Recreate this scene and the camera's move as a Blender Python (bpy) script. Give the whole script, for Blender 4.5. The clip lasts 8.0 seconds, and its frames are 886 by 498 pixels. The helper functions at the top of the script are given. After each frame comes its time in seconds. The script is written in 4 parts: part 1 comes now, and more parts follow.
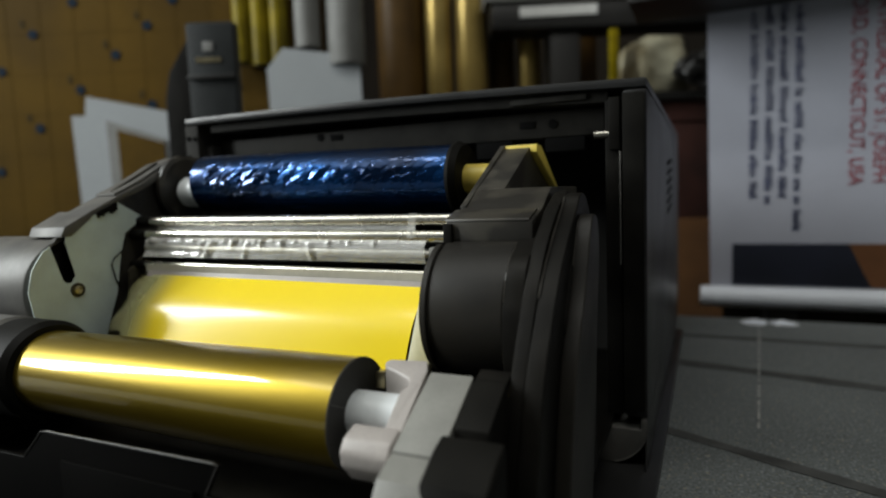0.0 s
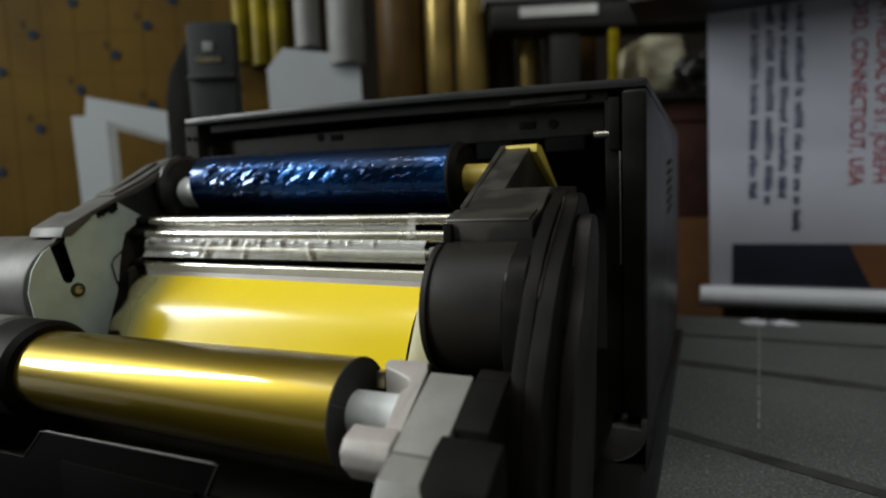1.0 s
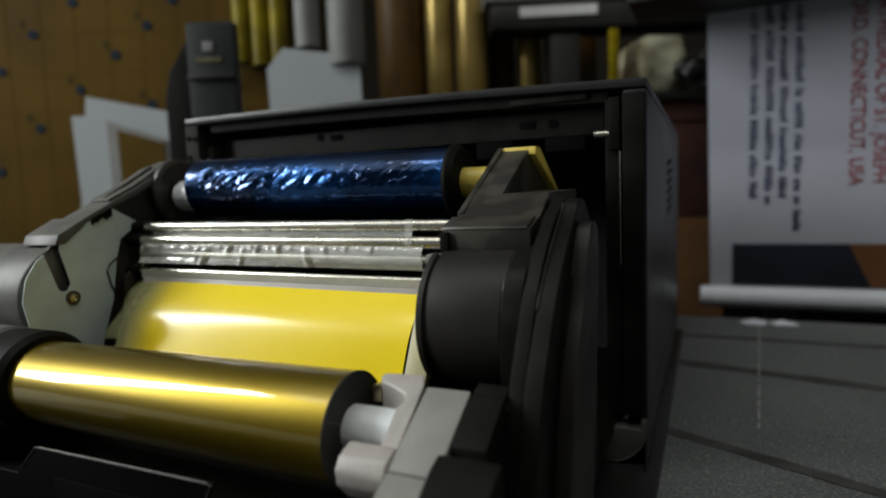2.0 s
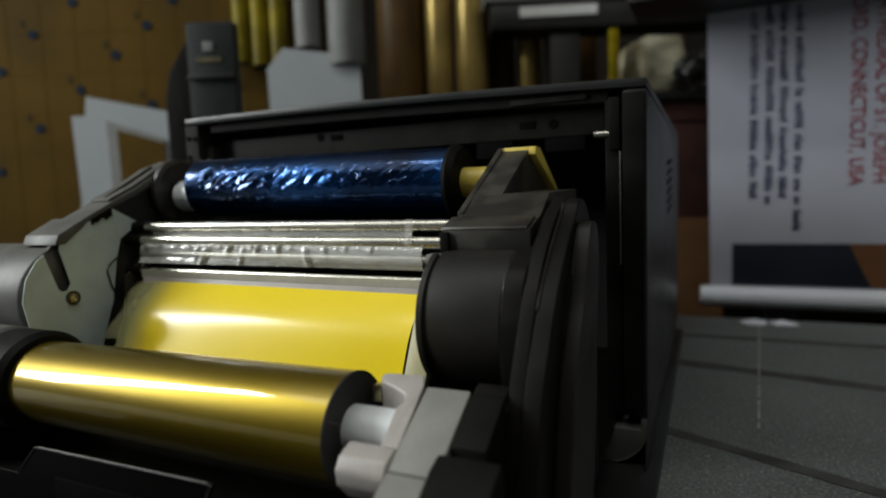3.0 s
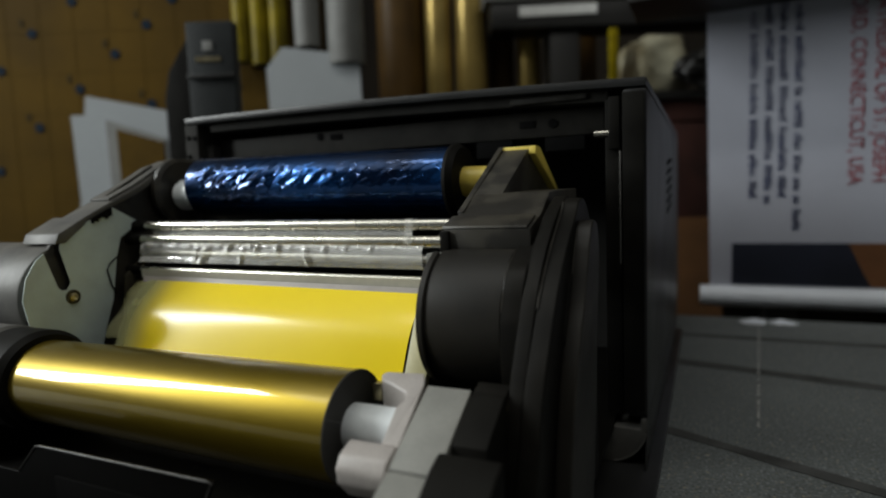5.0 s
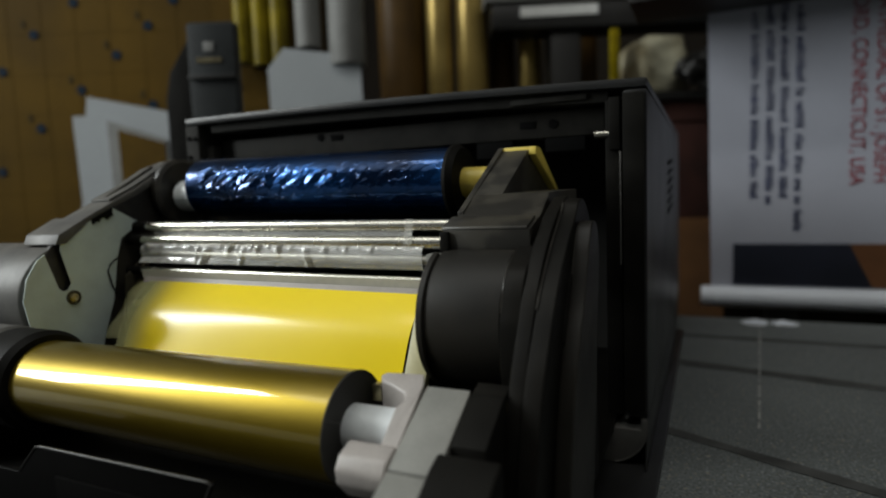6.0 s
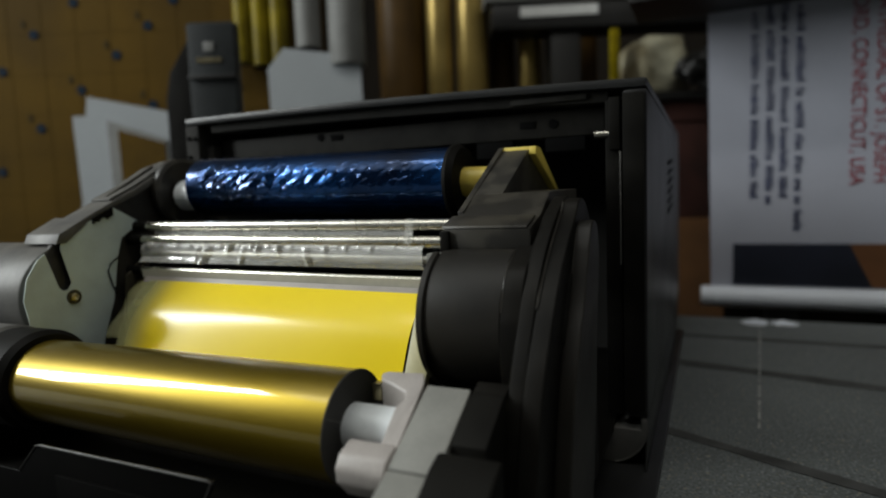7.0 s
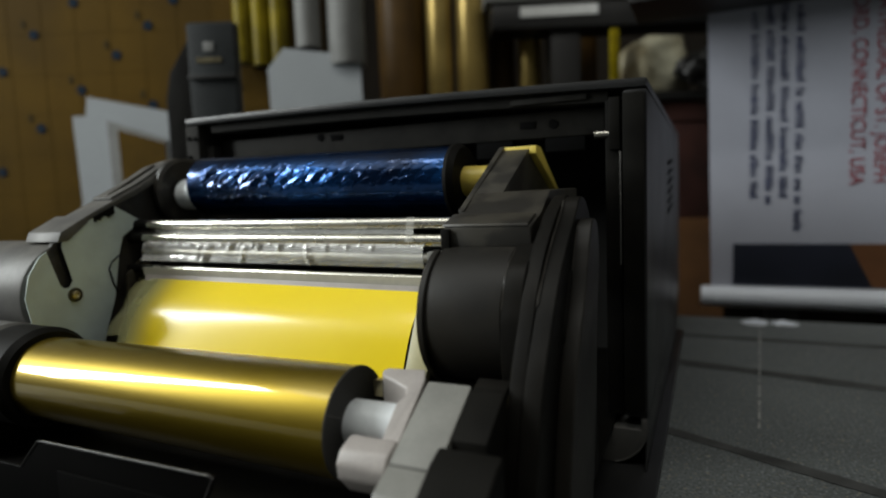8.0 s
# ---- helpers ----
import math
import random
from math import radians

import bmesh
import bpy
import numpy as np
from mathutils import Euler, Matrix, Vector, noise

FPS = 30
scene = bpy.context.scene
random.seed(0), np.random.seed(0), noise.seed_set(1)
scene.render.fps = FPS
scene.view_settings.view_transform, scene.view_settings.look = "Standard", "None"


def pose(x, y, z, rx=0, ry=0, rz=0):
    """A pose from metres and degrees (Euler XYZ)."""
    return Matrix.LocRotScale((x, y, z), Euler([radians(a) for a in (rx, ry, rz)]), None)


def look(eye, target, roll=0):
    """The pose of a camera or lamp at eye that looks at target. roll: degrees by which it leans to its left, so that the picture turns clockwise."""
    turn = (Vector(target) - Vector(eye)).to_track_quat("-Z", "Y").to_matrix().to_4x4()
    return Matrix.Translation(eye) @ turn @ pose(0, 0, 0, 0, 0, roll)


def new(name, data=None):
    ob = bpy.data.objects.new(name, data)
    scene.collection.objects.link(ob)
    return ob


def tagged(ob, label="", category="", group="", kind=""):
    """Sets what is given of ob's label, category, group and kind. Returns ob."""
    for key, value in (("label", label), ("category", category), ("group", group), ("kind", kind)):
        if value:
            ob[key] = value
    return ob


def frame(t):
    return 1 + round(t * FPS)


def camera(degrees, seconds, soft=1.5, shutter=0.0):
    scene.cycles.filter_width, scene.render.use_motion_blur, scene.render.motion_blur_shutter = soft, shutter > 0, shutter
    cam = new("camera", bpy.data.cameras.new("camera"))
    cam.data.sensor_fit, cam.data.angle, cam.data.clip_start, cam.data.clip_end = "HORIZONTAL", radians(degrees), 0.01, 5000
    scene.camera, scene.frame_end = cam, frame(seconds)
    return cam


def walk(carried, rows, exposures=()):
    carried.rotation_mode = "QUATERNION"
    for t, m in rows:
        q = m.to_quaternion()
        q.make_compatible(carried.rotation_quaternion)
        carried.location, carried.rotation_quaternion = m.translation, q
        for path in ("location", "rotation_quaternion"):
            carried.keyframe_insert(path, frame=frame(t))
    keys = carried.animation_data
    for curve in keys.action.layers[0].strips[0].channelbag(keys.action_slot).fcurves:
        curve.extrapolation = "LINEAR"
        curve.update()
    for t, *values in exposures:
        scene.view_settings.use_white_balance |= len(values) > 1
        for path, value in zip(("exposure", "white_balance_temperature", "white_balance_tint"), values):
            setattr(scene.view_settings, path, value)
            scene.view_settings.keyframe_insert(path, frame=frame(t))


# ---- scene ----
# A desktop photo printer with its ribbon drawer pulled out, on a workshop table.
# X runs along the printer's width, Y into its depth, z up from the table top.
cam = camera(74.50, 8.0, soft=2.0)
cam.data.dof.use_dof = True
cam.data.dof.focus_distance = 0.22
cam.data.dof.aperture_fstop = 6.8
EYE = (0.0, 0.0, 0.132)
VIEW = look(EYE, (-0.41142, 0.90691, 0.04121), -2.08)
# a hair of sway near the end of the middle and in the last stretch
SWAY_1 = Matrix.Translation((-0.00030, -0.00015, 0.0)) @ VIEW @ pose(0, 0, 0, -0.07, -0.08, 0)
SWAY_2 = Matrix.Translation((0.00030, 0.00014, 0.0)) @ VIEW @ pose(0, 0, 0, 0, 0.08, 0)
walk(cam, [(0.0, VIEW), (1.0, VIEW), (2.5, VIEW), (4.0, VIEW), (4.5, SWAY_1), (4.7, SWAY_1), (5.8, SWAY_2), (7.0, SWAY_2), (8.0, SWAY_2)],
     exposures=[(0.0, 0.43), (0.6, 0.43), (1.0, 0.22), (1.5, 0.18), (2.8, 0.08), (4.5, 0.06), (6.5, 0.04), (7.3, 0.10), (8.0, 0.20)])

# ---- light ----
world = bpy.data.worlds.new("world")
scene.world = world
world.use_nodes = True
world.node_tree.nodes["Background"].inputs[0].default_value = (0.8, 0.9, 1.0, 1)
world.node_tree.nodes["Background"].inputs[1].default_value = 0.02


def area(name, eye, target, sx, sy, power, color):
    lamp = bpy.data.lights.new(name, "AREA")
    lamp.shape, lamp.size, lamp.size_y, lamp.energy, lamp.color = "RECTANGLE", sx, sy, power, color
    ob = new(name, lamp)
    ob.matrix_world = look(eye, target)
    return ob


area("window_light", (-1.745, -0.64, 1.12), (-0.745, -0.64, 1.12), 0.24, 1.30, 44.0, (0.95, 1.0, 0.99))
area("ceiling_light_glow", (-0.15, -0.25, 1.83), (-0.15, -0.25, 0.0), 1.7, 0.22, 9.2, (1.0, 0.99, 0.93))

# ---- materials ----


def mat(name, color, rough=0.5, metal=0.0, vary=0.25, scale=40.0, bump=0.15, fine=400.0, color2=None, alpha=1.0, coat=0.0, coat_rough=0.12, glass=0.0, spec=0.5,
        emit=0.0, stretch=(1, 1, 1), fine_vary=0.12, rough_vary=0.12, edge=0.15):
    m = bpy.data.materials.new(name)
    m.use_nodes = True
    nt = m.node_tree
    b = nt.nodes["Principled BSDF"]
    tc = nt.nodes.new("ShaderNodeTexCoord")
    mp = nt.nodes.new("ShaderNodeMapping")
    mp.inputs["Scale"].default_value = stretch
    nt.links.new(tc.outputs["Object"], mp.inputs["Vector"])
    n1 = nt.nodes.new("ShaderNodeTexNoise")
    n1.inputs["Scale"].default_value, n1.inputs["Detail"].default_value = scale, 5.0
    n2 = nt.nodes.new("ShaderNodeTexNoise")
    n2.inputs["Scale"].default_value, n2.inputs["Detail"].default_value = fine, 2.0
    for n in (n1, n2):
        nt.links.new(mp.outputs["Vector"], n.inputs["Vector"])
    c2 = color2 or tuple(c * (1 - vary) for c in color)
    ramp = nt.nodes.new("ShaderNodeValToRGB")
    ramp.color_ramp.elements[0].position, ramp.color_ramp.elements[1].position = 0.5 - edge, 0.5 + edge
    ramp.color_ramp.elements[0].color, ramp.color_ramp.elements[1].color = (*c2, 1), (*color, 1)
    nt.links.new(n1.outputs["Fac"], ramp.inputs["Fac"])
    mix = nt.nodes.new("ShaderNodeMix")
    mix.data_type, mix.blend_type = "RGBA", "OVERLAY"
    mix.inputs[0].default_value = fine_vary
    nt.links.new(ramp.outputs["Color"], mix.inputs[6])
    nt.links.new(n2.outputs["Fac"], mix.inputs[7])
    nt.links.new(mix.outputs[2], b.inputs["Base Color"])
    mr = nt.nodes.new("ShaderNodeMapRange")
    mr.inputs["To Min"].default_value, mr.inputs["To Max"].default_value = max(rough - rough_vary, 0.03), min(rough + rough_vary, 1.0)
    nt.links.new(n1.outputs["Fac"], mr.inputs["Value"])
    nt.links.new(mr.outputs["Result"], b.inputs["Roughness"])
    b.inputs["Metallic"].default_value = metal
    b.inputs["Alpha"].default_value = alpha
    b.inputs["Transmission Weight"].default_value = glass
    b.inputs["Coat Weight"].default_value = coat
    b.inputs["Coat Roughness"].default_value = coat_rough
    b.inputs["Specular IOR Level"].default_value = spec
    if emit:
        b.inputs["Emission Color"].default_value = (*color, 1)
        b.inputs["Emission Strength"].default_value = emit
    if bump:
        bp = nt.nodes.new("ShaderNodeBump")
        bp.inputs["Strength"].default_value, bp.inputs["Distance"].default_value = bump, 0.0004
        nt.links.new(n2.outputs["Fac"], bp.inputs["Height"])
        nt.links.new(bp.outputs["Normal"], b.inputs["Normal"])
    return m


PLASTIC = mat("charcoal_plastic", (0.019, 0.0172, 0.0143), 0.42, color2=(0.044, 0.040, 0.032), scale=60, edge=0.05, bump=0.10, fine=3000, spec=0.45)
SHELL = mat("shell_plastic", (0.021, 0.021, 0.0212), 0.36, vary=0.3, scale=18, bump=0.15, fine=2500, spec=0.38)
STILE = mat("dusty_dark_plastic", (0.025, 0.024, 0.0215), 0.7, vary=0.4, scale=90, bump=0.1, spec=0.1)
BLACK = mat("black_plastic", (0.0085, 0.008, 0.0068), 0.55, vary=0.4, scale=60, bump=0.12, fine=1500, spec=0.07)
GLOSSBLACK = mat("tray_black_plastic", (0.0038, 0.0037, 0.0035), 0.5, spec=0.02, vary=0.3, scale=30, bump=0.06, fine=1200)
SLOTBLACK = mat("slot_black", (0.006, 0.006, 0.006), 0.9, vary=0.3, bump=0, spec=0.05)
CAVITY = mat("cavity_black", (0.030, 0.029, 0.026), 0.7, vary=0.3, scale=30, bump=0.1)
GREYMETAL = mat("dark_painted_metal", (0.078, 0.076, 0.072), 0.48, 0.0, color2=(0.120, 0.116, 0.106), scale=60, bump=0.1, fine=1500, spec=0.3)
PLATE = mat("galvanised_plate", (0.60, 0.70, 0.68), 0.62, 0.1, vary=0.16, scale=70, bump=0.08, fine=1500)
STEEL = mat("polished_steel", (0.62, 0.60, 0.53), 0.27, 1.0, vary=0.12, scale=80, bump=0.04, fine=900, rough_vary=0.04)
DULLSTEEL = mat("dull_steel", (0.26, 0.25, 0.22), 0.38, 1.0, vary=0.2, scale=80, bump=0.05, fine=900, rough_vary=0.05)
# same plastic as the arm; COVER and DRUMPL carry shade in their colour
COVER = mat("shaded_cover_plastic", (0.0045, 0.0042, 0.0036), 0.47, color2=(0.0090, 0.0082, 0.0068), scale=45, edge=0.10, bump=0.10, fine=2500, spec=0.09)
DRUMPL = mat("half_shaded_drum_plastic", (0.0125, 0.0115, 0.0098), 0.45, color2=(0.021, 0.019, 0.0158), scale=40, edge=0.08, bump=0.10, fine=2500, spec=0.22)
EDGEGLINT = mat("edge_glint_plastic", (0.045, 0.041, 0.034), 0.34, vary=0.5, scale=140, bump=0.05, spec=0.5)
RIMGLINT = mat("rim_glint_plastic", (0.035, 0.033, 0.030), 0.45, vary=0.4, scale=160, bump=0.05, spec=0.25)
GOLD = mat("gold_ribbon", (0.235, 0.165, 0.012), 0.34, 0.84, vary=0.10, scale=14, bump=0.03, fine=500, rough_vary=0.03, fine_vary=0.06, stretch=(0.3, 1, 1), coat=0.65, coat_rough=0.06)
BLUE = mat("blue_ribbon", (0.0015, 0.046, 0.170), 0.17, 0.85, color2=(0.002, 0.014, 0.050), scale=38, bump=0.05, fine=220, coat=0.4, coat_rough=0.08)
GOLD.node_tree.nodes["Principled BSDF"].inputs["Coat IOR"].default_value = 1.7
YELLOW = mat("yellow_ribbon", (0.90, 0.68, 0.010), 0.34, 0.0, vary=0.05, scale=20, bump=0.02, fine=300, coat=0.62, coat_rough=0.175, alpha=0.96, rough_vary=0.04, fine_vary=0.04, spec=0.16)
CLEAR = mat("clear_film", (0.97, 0.97, 0.94), 0.08, 0.0, vary=0.04, scale=50, bump=0.02, glass=0.80)
TAPE = mat("matt_tape", (0.75, 0.75, 0.70), 0.35, vary=0.1, scale=50, bump=0.05, alpha=0.16)
MARGIN = mat("clear_edge", (0.62, 0.60, 0.30), 0.18, vary=0.2, scale=50, bump=0.05, alpha=0.30, coat=0.5)
PALEFILM = mat("pale_film", (0.50, 0.48, 0.40), 0.35, vary=0.15, scale=50, bump=0.05, coat=0.4)
MILKY = mat("milky_plastic", (0.385, 0.352, 0.330), 0.42, vary=0.2, scale=70, bump=0.08, fine=1200)
CORE = mat("white_core", (0.78, 0.82, 0.84), 0.28, vary=0.08, scale=60, bump=0.03)
LIGHTGREY = mat("light_grey_plastic", (0.222, 0.220, 0.200), 0.50, vary=0.25, scale=60, bump=0.1, fine=1200)
YELLOWPL = mat("yellow_plastic", (0.72, 0.56, 0.10), 0.42, vary=0.12, scale=80, bump=0.06)
CREAM = mat("cream_plastic", (0.50, 0.46, 0.25), 0.45, vary=0.15, scale=80, bump=0.06)
DARKBRASS = mat("tarnished_metal", (0.09, 0.08, 0.055), 0.45, 0.6, vary=0.4, scale=120, bump=0.1)
BRASS = mat("brass", (0.62, 0.54, 0.34), 0.32, 1.0, vary=0.25, scale=300, bump=0.08)


def fade_film(m, x0, x1, low, clear):
    """The dye thins out to clear film between x0 and x1."""
    nt = m.node_tree
    b = nt.nodes["Principled BSDF"]
    sep = nt.nodes.new("ShaderNodeSeparateXYZ")
    nt.links.new(nt.nodes["Texture Coordinate"].outputs["Object"], sep.inputs[0])
    grade = nt.nodes.new("ShaderNodeMapRange")
    grade.interpolation_type = "SMOOTHSTEP"
    grade.inputs["From Min"].default_value, grade.inputs["From Max"].default_value = x0, x1
    nt.links.new(sep.outputs[0], grade.inputs["Value"])
    dye = nt.nodes.new("ShaderNodeMix")
    dye.data_type = "RGBA"
    nt.links.new(grade.outputs["Result"], dye.inputs[0])
    dye.inputs[6].default_value = (*clear, 1)
    nt.links.new(b.inputs["Base Color"].links[0].from_socket, dye.inputs[7])
    nt.links.new(dye.outputs[2], b.inputs["Base Color"])
    body = nt.nodes.new("ShaderNodeMapRange")
    body.inputs["To Min"].default_value, body.inputs["To Max"].default_value = low, 0.97
    nt.links.new(grade.outputs["Result"], body.inputs["Value"])
    nt.links.new(body.outputs["Result"], b.inputs["Alpha"])


fade_film(YELLOW, -0.2535, -0.2280, 0.16, (0.60, 0.63, 0.34))


def speckled(name):
    """Dark grey mat, woven with paler and yellowish flecks, worn into broad patches."""
    m = mat(name, (0.145, 0.160, 0.160), 0.74, vary=0.35, scale=7, bump=0.8, fine=700, fine_vary=0.3)
    nt = m.node_tree
    b = nt.nodes["Principled BSDF"]
    base = b.inputs["Base Color"].links[0].from_socket
    tc = nt.nodes["Texture Coordinate"]
    prev = base
    for scale, low, high, color in ((640, 0.56, 0.74, (0.26, 0.29, 0.30)), (780, 0.54, 0.70, (0.045, 0.048, 0.048)), (430, 0.63, 0.76, (0.30, 0.28, 0.21))):
        n = nt.nodes.new("ShaderNodeTexNoise")
        n.inputs["Scale"].default_value, n.inputs["Detail"].default_value = scale, 1.0
        nt.links.new(tc.outputs["Object"], n.inputs["Vector"])
        r = nt.nodes.new("ShaderNodeMapRange")
        r.inputs["From Min"].default_value, r.inputs["From Max"].default_value = low, high
        nt.links.new(n.outputs["Fac"], r.inputs["Value"])
        x = nt.nodes.new("ShaderNodeMix")
        x.data_type = "RGBA"
        nt.links.new(r.outputs["Result"], x.inputs[0])
        nt.links.new(prev, x.inputs[6])
        x.inputs[7].default_value = (*color, 1)
        prev = x.outputs[2]
    nt.links.new(prev, b.inputs["Base Color"])
    return m


TABLE = speckled("speckled_table_mat")
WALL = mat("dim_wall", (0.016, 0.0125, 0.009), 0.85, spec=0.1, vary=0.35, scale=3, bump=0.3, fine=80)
CHALK = mat("chalk", (0.36, 0.36, 0.34), 0.8, color2=(0.13, 0.14, 0.14), edge=0.06, scale=130, bump=0.1)
SHADOWBAND = mat("painted_shadow_band", (0.090, 0.092, 0.090), 0.85, vary=0.5, scale=40, bump=0.3, fine=900, spec=0.1)
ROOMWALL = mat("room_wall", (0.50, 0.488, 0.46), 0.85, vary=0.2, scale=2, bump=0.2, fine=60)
FLOOR = mat("floor_concrete", (0.12, 0.115, 0.11), 0.8, vary=0.3, scale=3, bump=0.3, fine=60)
# board, paper and banner colours are dimmed to carry the weaker light behind
BOARD = mat("ochre_board", (0.093, 0.053, 0.0073), 0.8, vary=0.35, scale=8, bump=0.3, fine=300, fine_vary=0.35, spec=0.1)
DOT = mat("blue_dot", (0.010, 0.020, 0.034), 0.8, vary=0.2, scale=60, bump=0.1, spec=0.1)
SMUDGE = mat("faint_smudge", (0.050, 0.035, 0.012), 0.8, vary=0.5, scale=90, bump=0.1, spec=0.1)
LINE = mat("board_line", (0.076, 0.046, 0.0066), 0.8, vary=0.4, scale=60, bump=0.1, spec=0.1)
PAPER = mat("dimmed_white_paper", (0.31, 0.33, 0.345), 0.8, vary=0.06, scale=15, bump=0.08)
BANNERM = mat("dimmed_banner_vinyl", (0.37, 0.38, 0.44), 0.6, vary=0.08, scale=12, bump=0.1, fine=600)
TUBEWHITE = mat("white_tube", (0.80, 0.84, 0.92), 0.45, vary=0.06, scale=30, bump=0.05)
NAVY = mat("navy_print", (0.045, 0.055, 0.12), 0.6, vary=0.4, scale=60, bump=0.05)
REDINK = mat("red_print", (0.30, 0.045, 0.06), 0.6, vary=0.4, scale=60, bump=0.05)
PRINTDARK = mat("dark_print", (0.010, 0.013, 0.028), 0.5, vary=0.4, scale=25, bump=0.05)
PRINTBROWN = mat("brown_print", (0.15, 0.06, 0.02), 0.5, vary=0.3, scale=30, bump=0.05)
YROLL = mat("yellow_roll", (0.25, 0.19, 0.002), 0.45, vary=0.6, scale=22, bump=0.3, fine=120, spec=0.2)
GREYROLL = mat("pale_grey_roll", (0.21, 0.21, 0.20), 0.6, vary=0.25, scale=20, bump=0.1)
BROWNTUBE = mat("brown_tube", (0.105, 0.056, 0.013), 0.5, vary=0.5, scale=9, bump=0.1, spec=0.2)
GOLDTUBE = mat("gold_foil_tube", (0.52, 0.37, 0.11), 0.34, 0.55, vary=0.4, scale=12, bump=0.2)
DEVICE = mat("dark_grey_device", (0.016, 0.019, 0.020), 0.55, vary=0.3, scale=25, bump=0.2, spec=0.25)
LABELW = mat("white_label", (0.7, 0.7, 0.68), 0.6, vary=0.1, scale=60, bump=0.05)
PLOTTER = mat("plotter_black", (0.014, 0.013, 0.012), 0.5, vary=0.3, scale=15, bump=0.15)
BEIGE = mat("beige_cloth", (0.33, 0.31, 0.22), 0.8, color2=(0.15, 0.12, 0.06), scale=26, bump=0.4)
MAROON = mat("maroon_box", (0.075, 0.025, 0.018), 0.65, vary=0.5, scale=22, bump=0.2)
CARDBOARD = mat("brown_cardboard", (0.20, 0.09, 0.03), 0.75, vary=0.3, scale=15, bump=0.2)

# ---- builders ----


def finish(bm, bevel=0.0, segs=2, angle=35):
    bmesh.ops.remove_doubles(bm, verts=bm.verts, dist=1e-6)
    bmesh.ops.recalc_face_normals(bm, faces=bm.faces)
    if bevel:
        sharp = [e for e in bm.edges if len(e.link_faces) == 2 and e.calc_face_angle(0) > radians(angle)]
        bmesh.ops.bevel(bm, geom=sharp, offset=bevel, offset_type="OFFSET", segments=segs, profile=0.6, affect="EDGES", clamp_overlap=True)
    return bm


def link(name, bm, material, smooth=True):
    me = bpy.data.meshes.new(name)
    for f in bm.faces:
        f.smooth = smooth
    for e in bm.edges:
        if len(e.link_faces) == 2 and e.calc_face_angle(0) > radians(27):
            e.smooth = False
    bm.to_mesh(me)
    bm.free()
    me.materials.append(material)
    return new(name, me)


def part(name, bm, material, parent, label="", smooth=True):
    ob = link(name, bm, material, smooth)
    ob.parent = parent
    if label:
        ob["label"] = label
    return ob


def thing(name, label, category, group="", kind=""):
    return tagged(new(name), label, category, group, kind)


def single(name, bm, material, label, category, group="", kind="", smooth=True):
    return tagged(link(name, bm, material, smooth), label, category, group, kind)


def add_box(bm, x0, x1, y0, y1, z0, z1):
    v = [bm.verts.new((x, y, z)) for x in (x0, x1) for y in (y0, y1) for z in (z0, z1)]
    for q in ((0, 1, 3, 2), (4, 6, 7, 5), (0, 4, 5, 1), (2, 3, 7, 6), (0, 2, 6, 4), (1, 5, 7, 3)):
        bm.faces.new([v[i] for i in q])


def box(x0, x1, y0, y1, z0, z1, bevel=0.0, segs=2):
    bm = bmesh.new()
    add_box(bm, x0, x1, y0, y1, z0, z1)
    return finish(bm, bevel, segs)


def prism(profile, x0, x1, bevel=0.0, segs=2, angle=35):
    """A (y, z) outline drawn out along X."""
    bm = bmesh.new()
    a = [bm.verts.new((x0, y, z)) for y, z in profile]
    b = [bm.verts.new((x1, y, z)) for y, z in profile]
    bm.faces.new(a)
    bm.faces.new(b[::-1])
    n = len(profile)
    for i in range(n):
        bm.faces.new((a[i], b[i], b[(i + 1) % n], a[(i + 1) % n]))
    return finish(bm, bevel, segs, angle)


def slab(profile, y0, y1, bevel=0.0, segs=2, angle=35):
    """An (x, z) outline drawn out along Y."""
    bm = prism([(x, z) for x, z in profile], y0, y1, bevel, segs, angle)
    for v in bm.verts:
        v.co = Vector((v.co.y, v.co.x, v.co.z))
    bmesh.ops.recalc_face_normals(bm, faces=bm.faces)
    return bm


def lathe_x(rings, y, z, segs=48, bevel=0.0, closed=False):
    """Turned about a line along X: rings of (x, radius)."""
    bm = bmesh.new()
    rows = []
    for x, r in rings:
        rows.append([bm.verts.new((x, y + r * math.cos(2 * math.pi * i / segs), z + r * math.sin(2 * math.pi * i / segs))) for i in range(segs)])
    pairs = list(zip(rows, rows[1:])) + ([(rows[-1], rows[0])] if closed else [])
    for p, q in pairs:
        for i in range(segs):
            bm.faces.new((p[i], p[(i + 1) % segs], q[(i + 1) % segs], q[i]))
    if not closed:
        bm.faces.new(rows[0])
        bm.faces.new(rows[-1][::-1])
    return finish(bm, bevel)


def lathe_z(rings, x, y, segs=32):
    bm = lathe_x([(z, r) for z, r in rings], 0, 0, segs)
    for v in bm.verts:
        v.co = Vector((x + v.co.y, y + v.co.z, v.co.x))
    bmesh.ops.recalc_face_normals(bm, faces=bm.faces)
    return bm


def arc(cy, cz, r, a0, a1, n=14):
    return [(cy + r * math.cos(radians(a0 + (a1 - a0) * i / n)), cz + r * math.sin(radians(a0 + (a1 - a0) * i / n))) for i in range(n + 1)]


